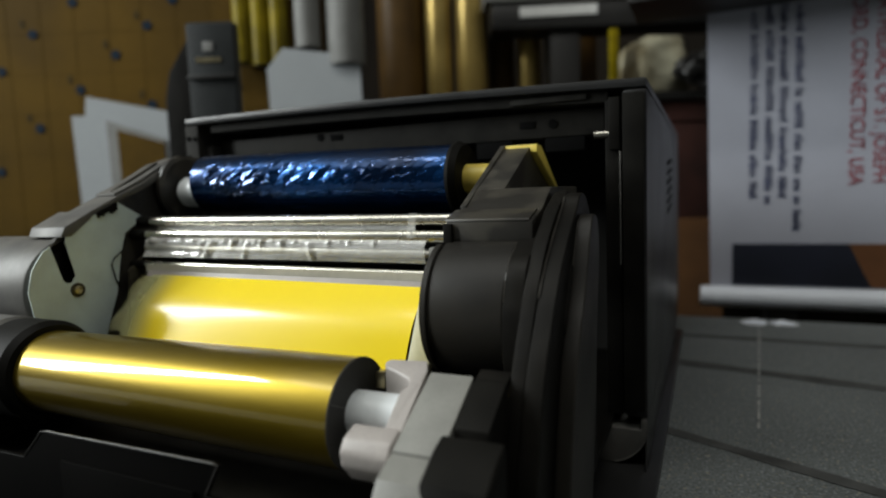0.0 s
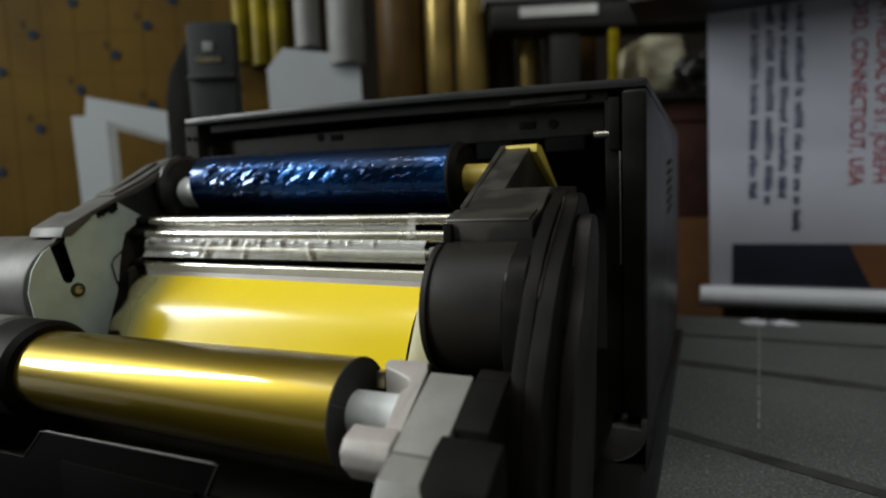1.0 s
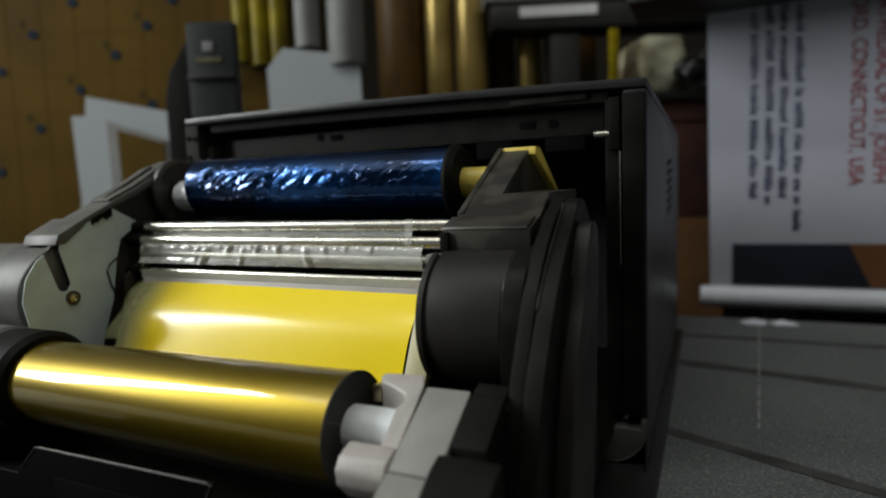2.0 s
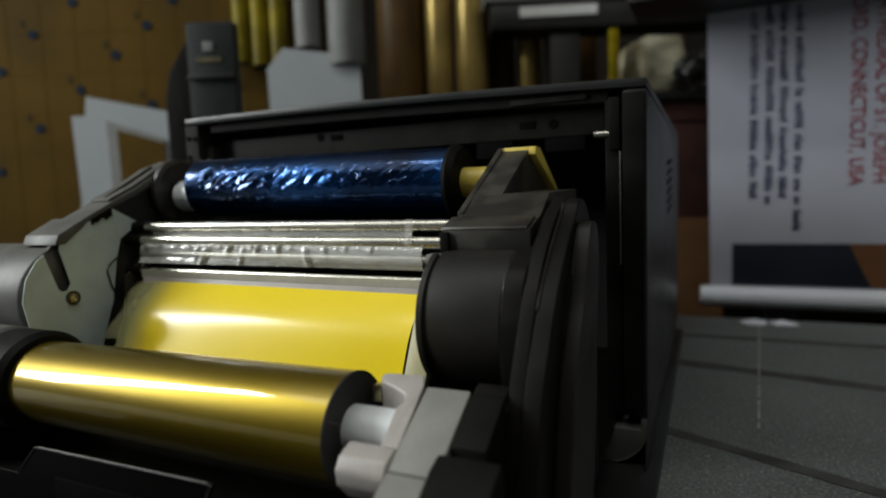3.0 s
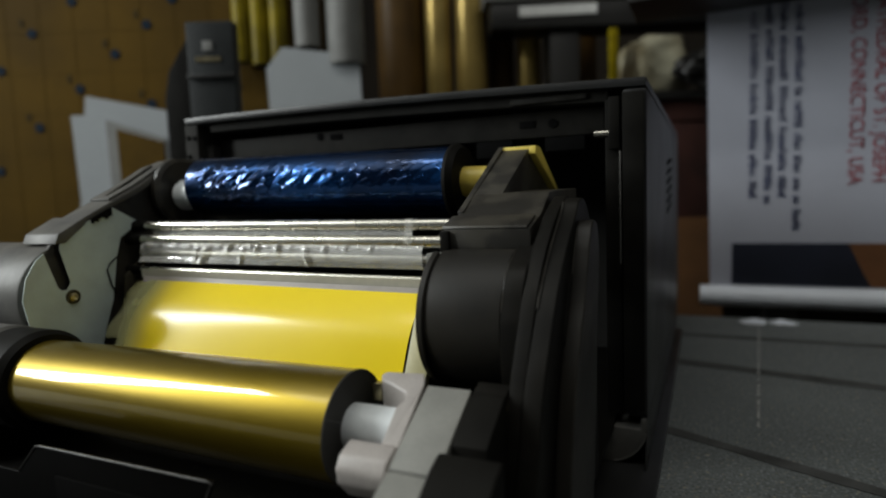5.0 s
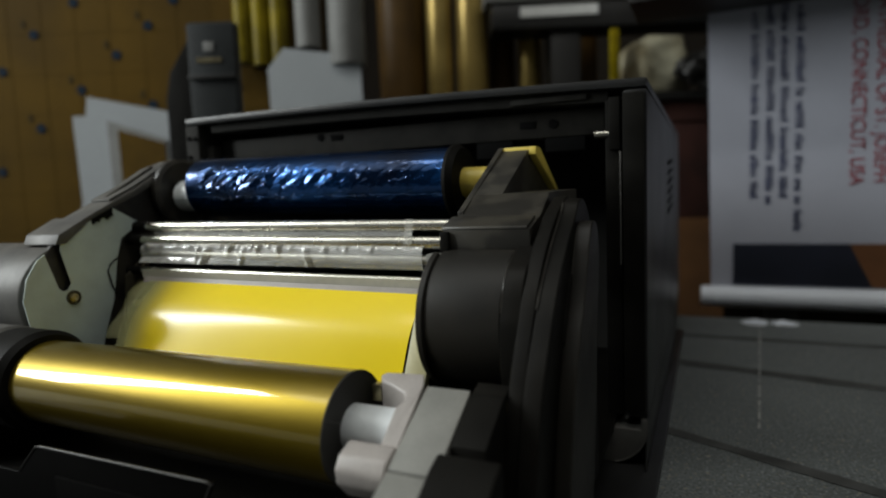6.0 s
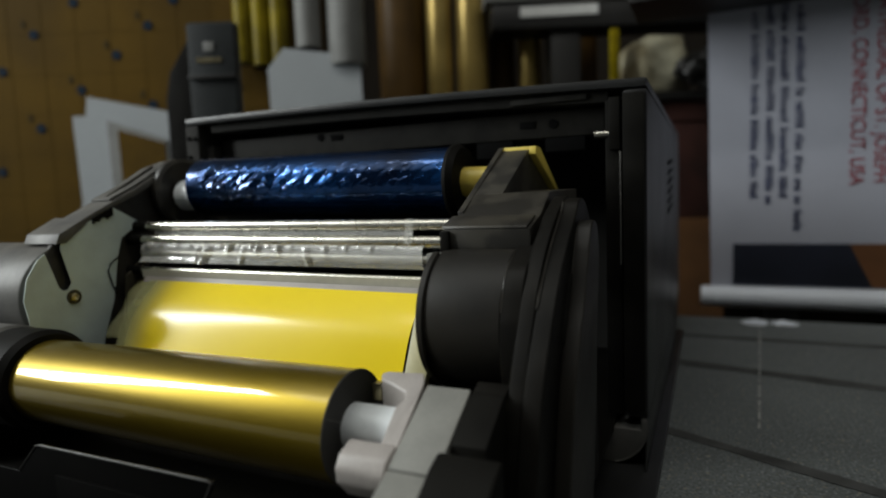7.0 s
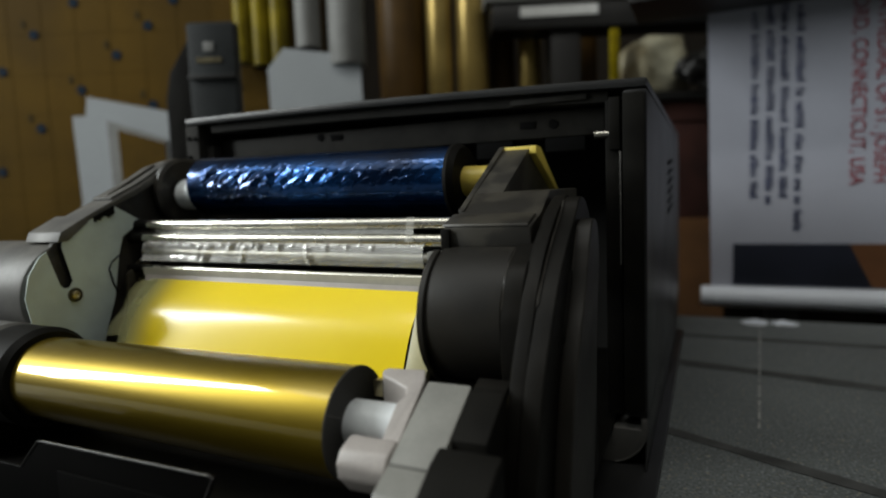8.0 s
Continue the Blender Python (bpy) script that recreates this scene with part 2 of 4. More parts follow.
def spline(points, n=6):
    """A smooth (y, z) line through points."""
    out = []
    for i in range(len(points) - 1):
        a, b, c, d = (Vector(points[min(max(i + k, 0), len(points) - 1)]) for k in (-1, 0, 1, 2))
        for j in range(n):
            t = j / n
            out.append(tuple(0.5 * (2 * b + (c - a) * t + (2 * a - 5 * b + 4 * c - d) * t * t + (3 * b - a - 3 * c + d) * t ** 3)))
    return out + [tuple(points[-1])]


def tube(points, r, segs=8, name="tube"):
    """A round wire along points."""
    bm = bmesh.new()
    rows = []
    pts = [Vector(p) for p in points]
    for i, p in enumerate(pts):
        d = (pts[min(i + 1, len(pts) - 1)] - pts[max(i - 1, 0)]).normalized()
        u = d.cross(Vector((0.3, 0.2, 0.93))).normalized()
        w = d.cross(u)
        rows.append([bm.verts.new(p + r * (math.cos(2 * math.pi * k / segs) * u + math.sin(2 * math.pi * k / segs) * w)) for k in range(segs)])
    for a, b in zip(rows, rows[1:]):
        for k in range(segs):
            bm.faces.new((a[k], a[(k + 1) % segs], b[(k + 1) % segs], b[k]))
    bm.faces.new(rows[0])
    bm.faces.new(rows[-1][::-1])
    return finish(bm)


# ---- the room ----
ROOM = (-1.75, 1.75, -1.55, 1.60, -0.75, 1.90)


def room():
    x0, x1, y0, y1, z0, z1 = ROOM
    single("floor", box(x0 - .1, x1 + .1, y0 - .1, y1 + .1, z0 - .1, z0), FLOOR, "grey concrete workshop floor", "floor", kind="structure")
    single("ceiling", box(x0 - .1, x1 + .1, y0 - .1, y1 + .1, z1, z1 + .1), ROOMWALL, "pale plain ceiling", "ceiling", kind="structure")
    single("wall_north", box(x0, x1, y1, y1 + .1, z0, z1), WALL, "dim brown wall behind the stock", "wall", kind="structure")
    # never in view; coloured dark so less light bounces onto the front faces
    single("wall_south", box(x0, x1, y0 - .1, y0, z0, z1), WALL, "unseen wall, dark to cut bounce light", "wall", kind="structure")
    single("wall_east", box(x1, x1 + .1, y0, y1, z0, z1), ROOMWALL, "pale painted wall", "wall", kind="structure")
    # the west wall with a window opening
    wy0, wy1, wz0, wz1 = -0.80, -0.48, 0.44, 1.80
    bm = bmesh.new()
    for b in ((y0, wy0, z0, z1), (wy1, y1, z0, z1), (wy0, wy1, z0, wz0), (wy0, wy1, wz1, z1)):
        add_box(bm, x0 - .1, x0, *b)
    single("wall_west", finish(bm), ROOMWALL, "pale painted wall with a window", "wall", kind="structure")
    win = thing("window_1", "tall narrow white-framed window in the side wall", "window", kind="structure")
    for n, b in (("sill", (wy0, wy1, wz0, wz0 + .03)), ("frame", (wy0, wy1, wz1 - .03, wz1)), ("frame", (wy0, wy0 + .03, wz0 + .03, wz1 - .03)),
                 ("frame", (wy1 - .03, wy1, wz0 + .03, wz1 - .03))):
        part(n, box(x0 - .07, x0 - .02, *b, 0.003), LABELW, win)
    lamp = thing("ceiling_light", "long fluorescent ceiling light", "ceiling light")
    part("housing", box(-1.02, 0.72, -0.38, -0.12, 1.84, z1, 0.005), LABELW, lamp)
    # the table: one dark speckled top
    t = thing("table", "large work table with a dark speckled grey top", "table")
    bm = bmesh.new()
    add_box(bm, -1.5, -0.10, -0.9, 0.735, -0.03, 0.0)
    add_box(bm, -0.10, 1.5, -0.9, 0.640, -0.03, 0.0)
    part("tabletop", finish(bm), TABLE, t)
    for x in (-1.4, 1.4):
        for y in (-0.8, 0.58):
            part("leg", box(x - .03, x + .03, y - .03, y + .03, z0, -0.03, 0.004), GREYMETAL, t)


# ---- the printer's shell, which stays still ----
HX0, HX1, HY0, HY1, HZ = -0.2995, -0.0237, 0.273, 0.583, 0.1805


def printer_shell():
    p = thing("photo_printer", "charcoal plastic photo printer with its front open", "printer")

    def crown(x):
        s = (x - HX0) / (HX1 - HX0)
        return HZ + 0.0052 * (1 - s) + 0.006 * s * (1 - s)
    n = 16
    top = [(HX0 + (HX1 - HX0) * i / n, crown(HX0 + (HX1 - HX0) * i / n)) for i in range(n + 1)]
    under = [(x, z - 0.0042) for x, z in top]
    part("top_cover", slab(top + under[::-1], HY0, HY1, 0.0016, 2, 50), SHELL, p)
    # right and left side walls
    SIDE = part("side_panel", box(HX1 - 0.0105, HX1, HY0 + 0.0004, HY1, 0.0268, HZ - 0.0045, 0.0018), SHELL, p)
    part("side_panel", box(HX0, HX0 + 0.0105, HY0 + 0.0004, HY1, 0.0268, HZ + 0.0006, 0.0008), STILE, p)
    part("rear_panel", box(HX0 + 0.011, HX1 - 0.011, HY1 - 0.008, HY1 - 0.0005, 0.006, HZ - 0.006), SHELL, p)
    curve = [(math.sin(radians(a)), math.cos(radians(a))) for a in range(0, 91, 10)]
    part("base", slab([(HX0 + 0.020 - 0.019 * u, 0.0225 - 0.0185 * c) for u, c in curve[::-1]] + [(HX1 - 0.020 + 0.0195 * u, 0.0225 - 0.0185 * c) for u, c in curve]
                      + [(HX1 - 0.0005, 0.0262), (HX1 - 0.0032, 0.0262), (HX1 - 0.0032, 0.0212), (HX0 + 0.0115, 0.0205), (HX0 + 0.0115, 0.0262), (HX0 + 0.001, 0.0262)], HY0 - 0.0004, HY0 + 0.020, 0.0008), GREYMETAL, p)
    skirt = [(0.2738, 0.0262), (0.5750, 0.0262), (0.5750, 0.0006), (0.2670, 0.0006), (0.2670, 0.0030), (0.2690, 0.0070), (0.2722, 0.0140)]
    part("skirt", prism(skirt, HX1 - 0.0012, HX1 - 0.0004, 0.0002), SHELL, p)
    part("skirt", prism(skirt, HX0 + 0.0004, HX0 + 0.0012, 0.0002), SHELL, p)
    part("underside", box(HX0 + 0.0065, HX1 - 0.0065, HY0 + 0.021, HY1 - 0.010, 0.0050, 0.0200, 0.0006), CAVITY, p)
    # black inside
    part("inner_wall", box(HX1 - 0.0165, HX1 - 0.0110, HY0 + 0.006, HY1 - 0.01, 0.026, HZ - 0.012, 0.0006), CAVITY, p)
    part("inner_wall", box(HX0 + 0.0110, HX0 + 0.0165, HY0 + 0.006, HY1 - 0.01, 0.021, HZ - 0.012, 0.0006), CAVITY, p)
    part("inner_back", box(HX0 + 0.017, HX1 - 0.017, 0.40, 0.404, 0.021, HZ - 0.012), CAVITY, p)
    part("inner_rib", box(HX1 - 0.0195, HX1 - 0.0170, HY0 + 0.010, HY0 + 0.016, 0.03, HZ - 0.024, 0.0006), BLACK, p)
    # header bar under the top cover, set back, with its slots
    part("under_lip", slab([(x, z - 0.0043) for x, z in top[1:-1]] + [(x, z - 0.0095) for x, z in top[1:-1]][::-1], HY0 + 0.0045, HY0 + 0.030, 0.0008, 2, 50), STILE, p)
    HEADER = part("header", box(HX0 + 0.018, HX1 - 0.020, HY0 + 0.012, HY0 + 0.024, 0.1585, HZ - 0.0094, 0.0008), STILE, p)
    part("header_lip", box(-0.087, HX1 - 0.0265, HY0 + 0.003, HY0 + 0.016, 0.1738, 0.1768, 0.0008), STILE, p)
    for x, z, w, h in ((-0.2052, 0.1684, 0.0022, 0.0022), (-0.1939, 0.1676, 0.0040, 0.0017), (-0.0809, 0.1652, 0.0040, 0.0017), (-0.0682, 0.1649, 0.0022, 0.0022)):
        if w > h:
            part("slot", box(x - w, x + w, HY0 + 0.0115, HY0 + 0.0140, z - h, z + h, 0.0004), SLOTBLACK, HEADER)
        else:
            part("slot", lathe_y(x, HY0 + 0.0115, HY0 + 0.0140, z, w, h), SLOTBLACK, HEADER)
    for x, z in ((-0.2965, 0.1734), (-0.2913, 0.1730), (-0.2967, 0.1618)):
        part("hole", lathe_y(x, HY0 - 0.0004, HY0 + 0.002, z, 0.0014, 0.0014, 14), SLOTBLACK, p)
    for x0, x1, z0 in ((-0.1085, -0.0890, 0.1500), (-0.0725, -0.0530, 0.1515)):
        part("sensor_tab", box(x0, x1, HY0 + 0.0125, HY0 + 0.0200, z0, 0.1584, 0.0005), SLOTBLACK, HEADER)
    part("lower_chassis", box(HX0 + 0.004, -0.0186, 0.1950, HY1 - 0.02, 0.0008, 0.0039, 0.001), SHELL, p)
    # paler tube drawn where the curved lip would catch light
    lip = [(HX1 - 0.020 + 0.0195 * math.sin(radians(a)), HY0 - 0.0005, 0.0225 - 0.0185 * math.cos(radians(a))) for a in range(14, 84, 6)]
    part("lip_edge", tube(lip, 0.0005, 6), GREYMETAL, p, "pale bead standing for the lip highlight")
    part("guide_pin", lathe_x([(-0.0470, 0.0018), (-0.0405, 0.0018), (-0.0400, 0.0014)], HY0 + 0.004, 0.1572, 16), STEEL, p)
    part("metal_edge", box(HX1 - 0.0118, HX1 - 0.0112, HY0 - 0.0006, HY0 + 0.0026, 0.098, 0.149, 0.0001), GREYMETAL, p)
    part("stile_face", box(HX1 - 0.0104, HX1 - 0.0012, HY0 - 0.0009, HY0 + 0.0003, 0.0300, 0.1745, 0.0003), BLACK, p)
    part("stile_strip", box(HX1 - 0.0185, HX1 - 0.0112, HY0 + 0.0030, HY0 + 0.0085, 0.0265, HZ - 0.0080, 0.0007), BLACK, p)
    part("guide_bracket", box(-0.0405, -0.0355, HY0 + 0.0015, HY0 + 0.008, 0.150, 0.1735, 0.0006), BLACK, p)
    # a small row of vents in the side
    for i in range(6):
        z = 0.1500 - 0.0064 * i
        bm = prism([(0.415, z - 0.0036), (0.468, z + 0.0012), (0.468, z + 0.0036), (0.415, z - 0.0008)], HX1 - 0.001, HX1 + 0.0005)
        part("vent", bm, SLOTBLACK, SIDE)
    for x in (HX0 + 0.02, HX1 - 0.03):
        for y in (HY0 + 0.03, HY1 - 0.03):
            part("rubber_foot", lathe_z([(0.0, 0.008), (0.0045, 0.009)], x, y, 20), BLACK, p)


def lathe_y(x, y0, y1, z, rx, rz, segs=20):
    bm = bmesh.new()
    a = [bm.verts.new((x + rx * math.cos(2 * math.pi * i / segs), y0, z + rz * math.sin(2 * math.pi * i / segs))) for i in range(segs)]
    b = [bm.verts.new((v.co.x, y1, v.co.z)) for v in a]
    bm.faces.new(a)
    bm.faces.new(b[::-1])
    for i in range(segs):
        bm.faces.new((a[i], b[i], b[(i + 1) % segs], a[(i + 1) % segs]))
    return finish(bm)


# ---- the drawer, which slides and sags ----
XL = -0.268
GY, GZ, GR = 0.1452, 0.0673, 0.0160   # front roll
BY, BZ, BR = 0.2412, 0.1410, 0.0154   # rear roll


def lean_right(ob):
    """The rods and the film on them sit lower towards the gear side."""
    ob.data.transform(Matrix(((1, 0, 0, 0), (0, 1, 0, 0), (-0.0105, 0, 1, -0.0105 * 0.262), (0, 0, 0, 1))))
    return ob


def ribbon_drawer():
    d = thing("ribbon_cassette", "charcoal plastic ribbon cassette pulled out of the printer", "ribbon cassette")
    # left cheek: pale plate with a slot, a rail over it, round covers
    plate = [(0.1730, 0.1232), (0.1863, 0.1289), (0.1937, 0.1302), (0.1987, 0.1351), (0.2139, 0.1265), (0.2025, 0.1193), (0.1994, 0.1101), (0.1952, 0.0892),
             (0.1900, 0.0760), (0.1863, 0.0640), (0.1620, 0.0640), (0.1560, 0.0800), (0.1536, 0.0963), (0.1560, 0.1059), (0.1612, 0.1135), (0.1646, 0.1157),
             (0.1692, 0.0997), (0.1708, 0.0981), (0.1732, 0.0981), (0.1751, 0.1012), (0.1716, 0.1169)]
    CHEEK = part("cheek_plate", prism(plate, XL - 0.0004, XL), PLATE, d, "pale galvanised side plate with a slot")
    SCREW = part("cheek_screw", lathe_x([(XL, 0.0034), (XL + 0.0007, 0.0033), (XL + 0.0008, 0.0026), (XL + 0.0003, 0.0024), (XL + 0.0003, 0.0006)], 0.1754, 0.0944, 24), DARKBRASS, CHEEK, "tarnished brass screw")
    part("screw_head", lathe_x([(XL + 0.0003, 0.0020), (XL + 0.0012, 0.0019), (XL + 0.0014, 0.0012), (XL + 0.0010, 0.0007)], 0.1754, 0.0944, 20), BRASS, SCREW)
    part("cheek_back", prism([(0.160, 0.050), (0.160, 0.108), (0.172, 0.1215), (0.198, 0.1350), (0.236, 0.150), (0.262, 0.152), (0.275, 0.140), (0.285, 0.05)], XL - 0.006, XL - 0.0030, 0.0006), PLASTIC, d)
    rail = [(0.1700, 0.1195), (0.1730, 0.1235), (0.1821, 0.1296), (0.1973, 0.1368), (0.2139, 0.1443), (0.2294, 0.1530), (0.2420, 0.1570), (0.2560, 0.1575),
            (0.2560, 0.1540), (0.2420, 0.1535), (0.2294, 0.1490), (0.2139, 0.1405), (0.1973, 0.1340), (0.1821, 0.1265), (0.1745, 0.1195)]
    part("rail_end", prism([(0.1695, 0.1195), (0.1715, 0.1240), (0.1850, 0.1310), (0.1850, 0.1275), (0.1745, 0.1195)], XL - 0.0235, XL + 0.0007, 0.0007), GREYMETAL, d)
    part("rail", prism(rail, XL - 0.0165, XL + 0.0004, 0.0008, 2, 28), GREYMETAL, d, "dark grey slanted edge rail")
    crest = [(0.1990, 0.1378), (0.2139, 0.1447), (0.2294, 0.1534), (0.2420, 0.1575), (0.2555, 0.1580)]
    part("rail_cap", prism(crest + [(y, z + 0.0013) for y, z in crest[::-1]], XL - 0.0150, XL - 0.0012, 0.0003), GREYMETAL, d)
    part("rail_rib", prism([(0.2010, 0.1392), (0.2300, 0.1550), (0.2300, 0.1561), (0.2010, 0.1403)], XL - 0.0085, XL - 0.0060, 0.0004), PLASTIC, d)
    part("round_cover", prism(arc(0.1780, 0.0945, 0.0250, 70, 250, 22) + [(0.180, 0.060), (0.195, 0.060), (0.195, 0.117)], XL - 0.060, XL - 0.0030, 0.0012, 2, 30), GREYMETAL, d, "rounded dark grey cover")
    part("cover_label", box(-0.300, -0.288, 0.1512, 0.1525, 0.0815, 0.0830), LIGHTGREY, d)
    part("roll_cover", lathe_x([(-0.345, 0.0205), (-0.2665, 0.0205), (-0.2640, 0.0190)], GY, GZ, 48), GREYMETAL, d)
    part("roll_flange", lathe_x([(-0.2640, 0.0180), (-0.2620, 0.0200), (-0.2440, 0.0200), (-0.2412, 0.0182)], GY, GZ, 48), BLACK, d)
    part("rear_flange", lathe_x([(-0.2700, 0.0150), (-0.2685, 0.0185), (-0.2655, 0.0185), (-0.2642, 0.0165)], BY, BZ, 40), PLASTIC, d)
    pts = [(XL + 0.0006, 0.1990, 0.1100), (XL + 0.0008, 0.1945, 0.1070), (XL + 0.0008, 0.1930, 0.1040), (XL + 0.0008, 0.1948, 0.0960), (XL + 0.0006, 0.1965, 0.0925)]
    part("spring_wire", tube(pts, 0.00035), BLACK, CHEEK)
    # scorched-looking black seal crumbs along the rail
    random.seed(4)
    bm = bmesh.new()
    for i in range(9):
        y = 0.1880 + 0.0012 * i
        s = random.uniform(0.0010, 0.0034)
        z = 0.1290 + (y - 0.188) * 0.47
        add_box(bm, XL, XL + 0.0008, y, y + 0.0012, z - s, z + 0.0012)
    part("foam_seal", finish(bm), BLACK, CHEEK)
    # three rods across
    for y, z, r in ((0.2117, 0.1243, 0.0025), (0.2085, 0.1178, 0.0025), (0.2062, 0.1028, 0.0017)):
        lean_right(part("rod", lathe_x([(XL + 0.008, r), (-0.078, r)], y, z, 28), STEEL, d, "polished steel rod"))
        part("rod_bush", lathe_x([(XL - 0.001, r + 0.0004), (XL + 0.0085, r + 0.0004), (XL + 0.0090, r)], y, z, 24), BLACK, d)
    lean_right(part("roller", lathe_x([(XL + 0.006, 0.0020), (-0.094, 0.0020)], 0.2094, 0.1108, 28), DULLSTEEL, d, "dull steel roller behind the film"))
    part("platen", box(-0.262, -0.092, 0.2118, 0.2190, 0.104, 0.1125, 0.0015), BLACK, d)
    part("back_web", prism([(0.216, 0.05), (0.222, 0.115), (0.226, 0.115), (0.222, 0.05)], -0.262, -0.085, 0.0005), BLACK, d)
    # right cheek
    arm = [(0.1866, 0.1160), (0.1862, 0.1228), (0.1999, 0.1266), (0.2128, 0.1338), (0.2150, 0.1340), (0.2600, 0.1340), (0.2600, 0.1000), (0.1960, 0.1100)]
    ARM = part("arm", prism(arm, -0.0830, -0.0520, 0.0006, 2), PLASTIC, d)
    part("arm_wedge", prism([(0.2131, 0.1339), (0.2501, 0.1520), (0.2560, 0.1500), (0.2840, 0.1345), (0.2840, 0.1260), (0.2131, 0.1290)], -0.0830, -0.0700, 0.0006, 2), PLASTIC, ARM)
    part("arm_step", prism([(0.1860, 0.1230), (0.1864, 0.1238), (0.1964, 0.1268), (0.1968, 0.1262), (0.1966, 0.1252)], -0.0834, -0.0530, 0.0003, 2), PLASTIC, ARM)
    part("arm_lip", prism([(0.1850, 0.1150), (0.1850, 0.1222), (0.1885, 0.1222), (0.1885, 0.1150)], -0.0838, -0.0805, 0.0005), BLACK, ARM)
    part("arm_ridge", prism([(0.2010, 0.1280), (0.2119, 0.1335), (0.2500, 0.1532), (0.2500, 0.1520), (0.2119, 0.1322), (0.2010, 0.1266)], -0.0835, -0.0812, 0.0003), PLASTIC, ARM)
    part("latch", prism([(0.2490, 0.1512), (0.2498, 0.1530), (0.2570, 0.1527), (0.2570, 0.1500)], -0.0830, -0.0700, 0.0004), YELLOWPL, ARM, "yellow plastic latch")
    part("latch", prism([(0.2490, 0.1496), (0.2496, 0.1530), (0.2570, 0.1527), (0.2880, 0.1340), (0.2870, 0.1318)], -0.0699, -0.0668, 0.0003), YELLOWPL, ARM, "yellow plastic latch")
    DRUM = part("motor_drum", prism(arc(0.1905, 0.0925, 0.0238, 60, 262, 40) + [(0.215, 0.068), (0.215, 0.114)], -0.0830, -0.0565, 0.0012, 3, 30), DRUMPL, d)
    part("drum_rim", prism(arc(0.1905, 0.0925, 0.0247, 110, 255, 36) + arc(0.1905, 0.0925, 0.0225, 255, 110, 36), -0.0850, -0.0825, 0.0004, 1, 30), DRUMPL, DRUM)
    part("film_guide", prism([(0.1745, 0.066), (0.1935, 0.1005), (0.1955, 0.1005), (0.1785, 0.066)], -0.0966, -0.0882, 0.0002), CREAM, d, "cream plastic film guide")
    part("rod_block", box(-0.0990, -0.0925, 0.2045, 0.2120, 0.1040, 0.1120, 0.0006), LIGHTGREY, d, "pale metal rod holder")
    bracket = part("bracket", prism([(0.1990, 0.0720), (0.2010, 0.1000), (0.2160, 0.1120), (0.2200, 0.0720)], -0.2672, -0.2655, 0.0004), DARKBRASS, d, "tarnished metal bracket")
    for y, z in ((0.2085, 0.0960), (0.2050, 0.0860), (0.2120, 0.1040)):
        part("screw", lathe_x([(-0.2655, 0.0018), (-0.2645, 0.0018), (-0.2642, 0.0012)], y, z, 16), BRASS, bracket)
    neck = spline([(0.2050, 0.1250), (0.1900, 0.1185), (0.1805, 0.1142), (0.1744, 0.1113), (0.1702, 0.1063), (0.1676, 0.0998), (0.1662, 0.0949), (0.1656, 0.0880), (0.1660, 0.0791), (0.1690, 0.0690)])
    part("drum_neck", prism(neck + [(0.215, 0.060), (0.215, 0.125)], -0.0566, -0.0500, 0.0007, 3, 30), COVER, d)
    inner = spline([(0.2350, 0.1080), (0.2250, 0.1240), (0.2150, 0.1318), (0.2048, 0.1300), (0.1942, 0.1254), (0.1813, 0.1167), (0.1709, 0.1067), (0.1637, 0.0964), (0.1592, 0.0899), (0.1547, 0.0826),
                    (0.1485, 0.0703), (0.1435, 0.0500), (0.1410, 0.0200)])
    part("gear_cover", prism(inner + [(0.2350, 0.0200)], -0.0502, -0.0455, 0.0008, 3, 40), COVER, d)
    outer = spline([(0.2330, 0.1080), (0.2230, 0.1235), (0.2140, 0.1306), (0.2055, 0.1308), (0.2000, 0.1268), (0.1868, 0.1182), (0.1750, 0.1091), (0.1668, 0.1006), (0.1608, 0.0932), (0.1543, 0.0849),
                    (0.1487, 0.0740), (0.1448, 0.0627), (0.1415, 0.0516), (0.1380, 0.0200)])
    part("gear_cover", prism(outer + [(0.2330, 0.0200)], -0.0454, -0.0398, 0.0009, 3, 40), COVER, d)
    cap = spline([(0.1530, 0.0200), (0.1581, 0.0446), (0.1630, 0.0628), (0.1690, 0.0783), (0.1766, 0.0903), (0.1838, 0.1000), (0.1905, 0.1114), (0.1942, 0.1175), (0.1985, 0.1225), (0.2030, 0.1240),
                  (0.2075, 0.1222), (0.2103, 0.1165), (0.2103, 0.1054), (0.2055, 0.0888), (0.1998, 0.0573), (0.1900, 0.0200)])
    CAP = part("gear_cap", prism(cap, -0.0397, -0.0345, 0.0010, 3, 40), DRUMPL, d)
    part("loose_wire", tube([(-0.0398, y - 0.0012, z) for y, z in spline([(0.1885, 0.1080), (0.1838, 0.1000), (0.1792, 0.0935), (0.1770, 0.0890), (0.1785, 0.0840), (0.1815, 0.0810)], 4)], 0.0009), BLACK, CAP)
    # pale beads imitate the highlights on the shiny rounded edges
    part("rubbed_edge", tube([(-0.0451, y - 0.0002, z + 0.0002) for y, z in outer[20:43]], 0.0003, 6), EDGEGLINT, d, "pale bead standing for an edge highlight")
    part("rubbed_edge", tube([(-0.0563, y, z) for y, z in neck[10:32]], 0.0002, 6), EDGEGLINT, DRUM, "pale bead standing for an edge highlight")
    part("rubbed_edge", tube([(-0.0394, y, z) for y, z in cap[24:48]], 0.0002, 6), EDGEGLINT, CAP, "pale bead standing for an edge highlight")
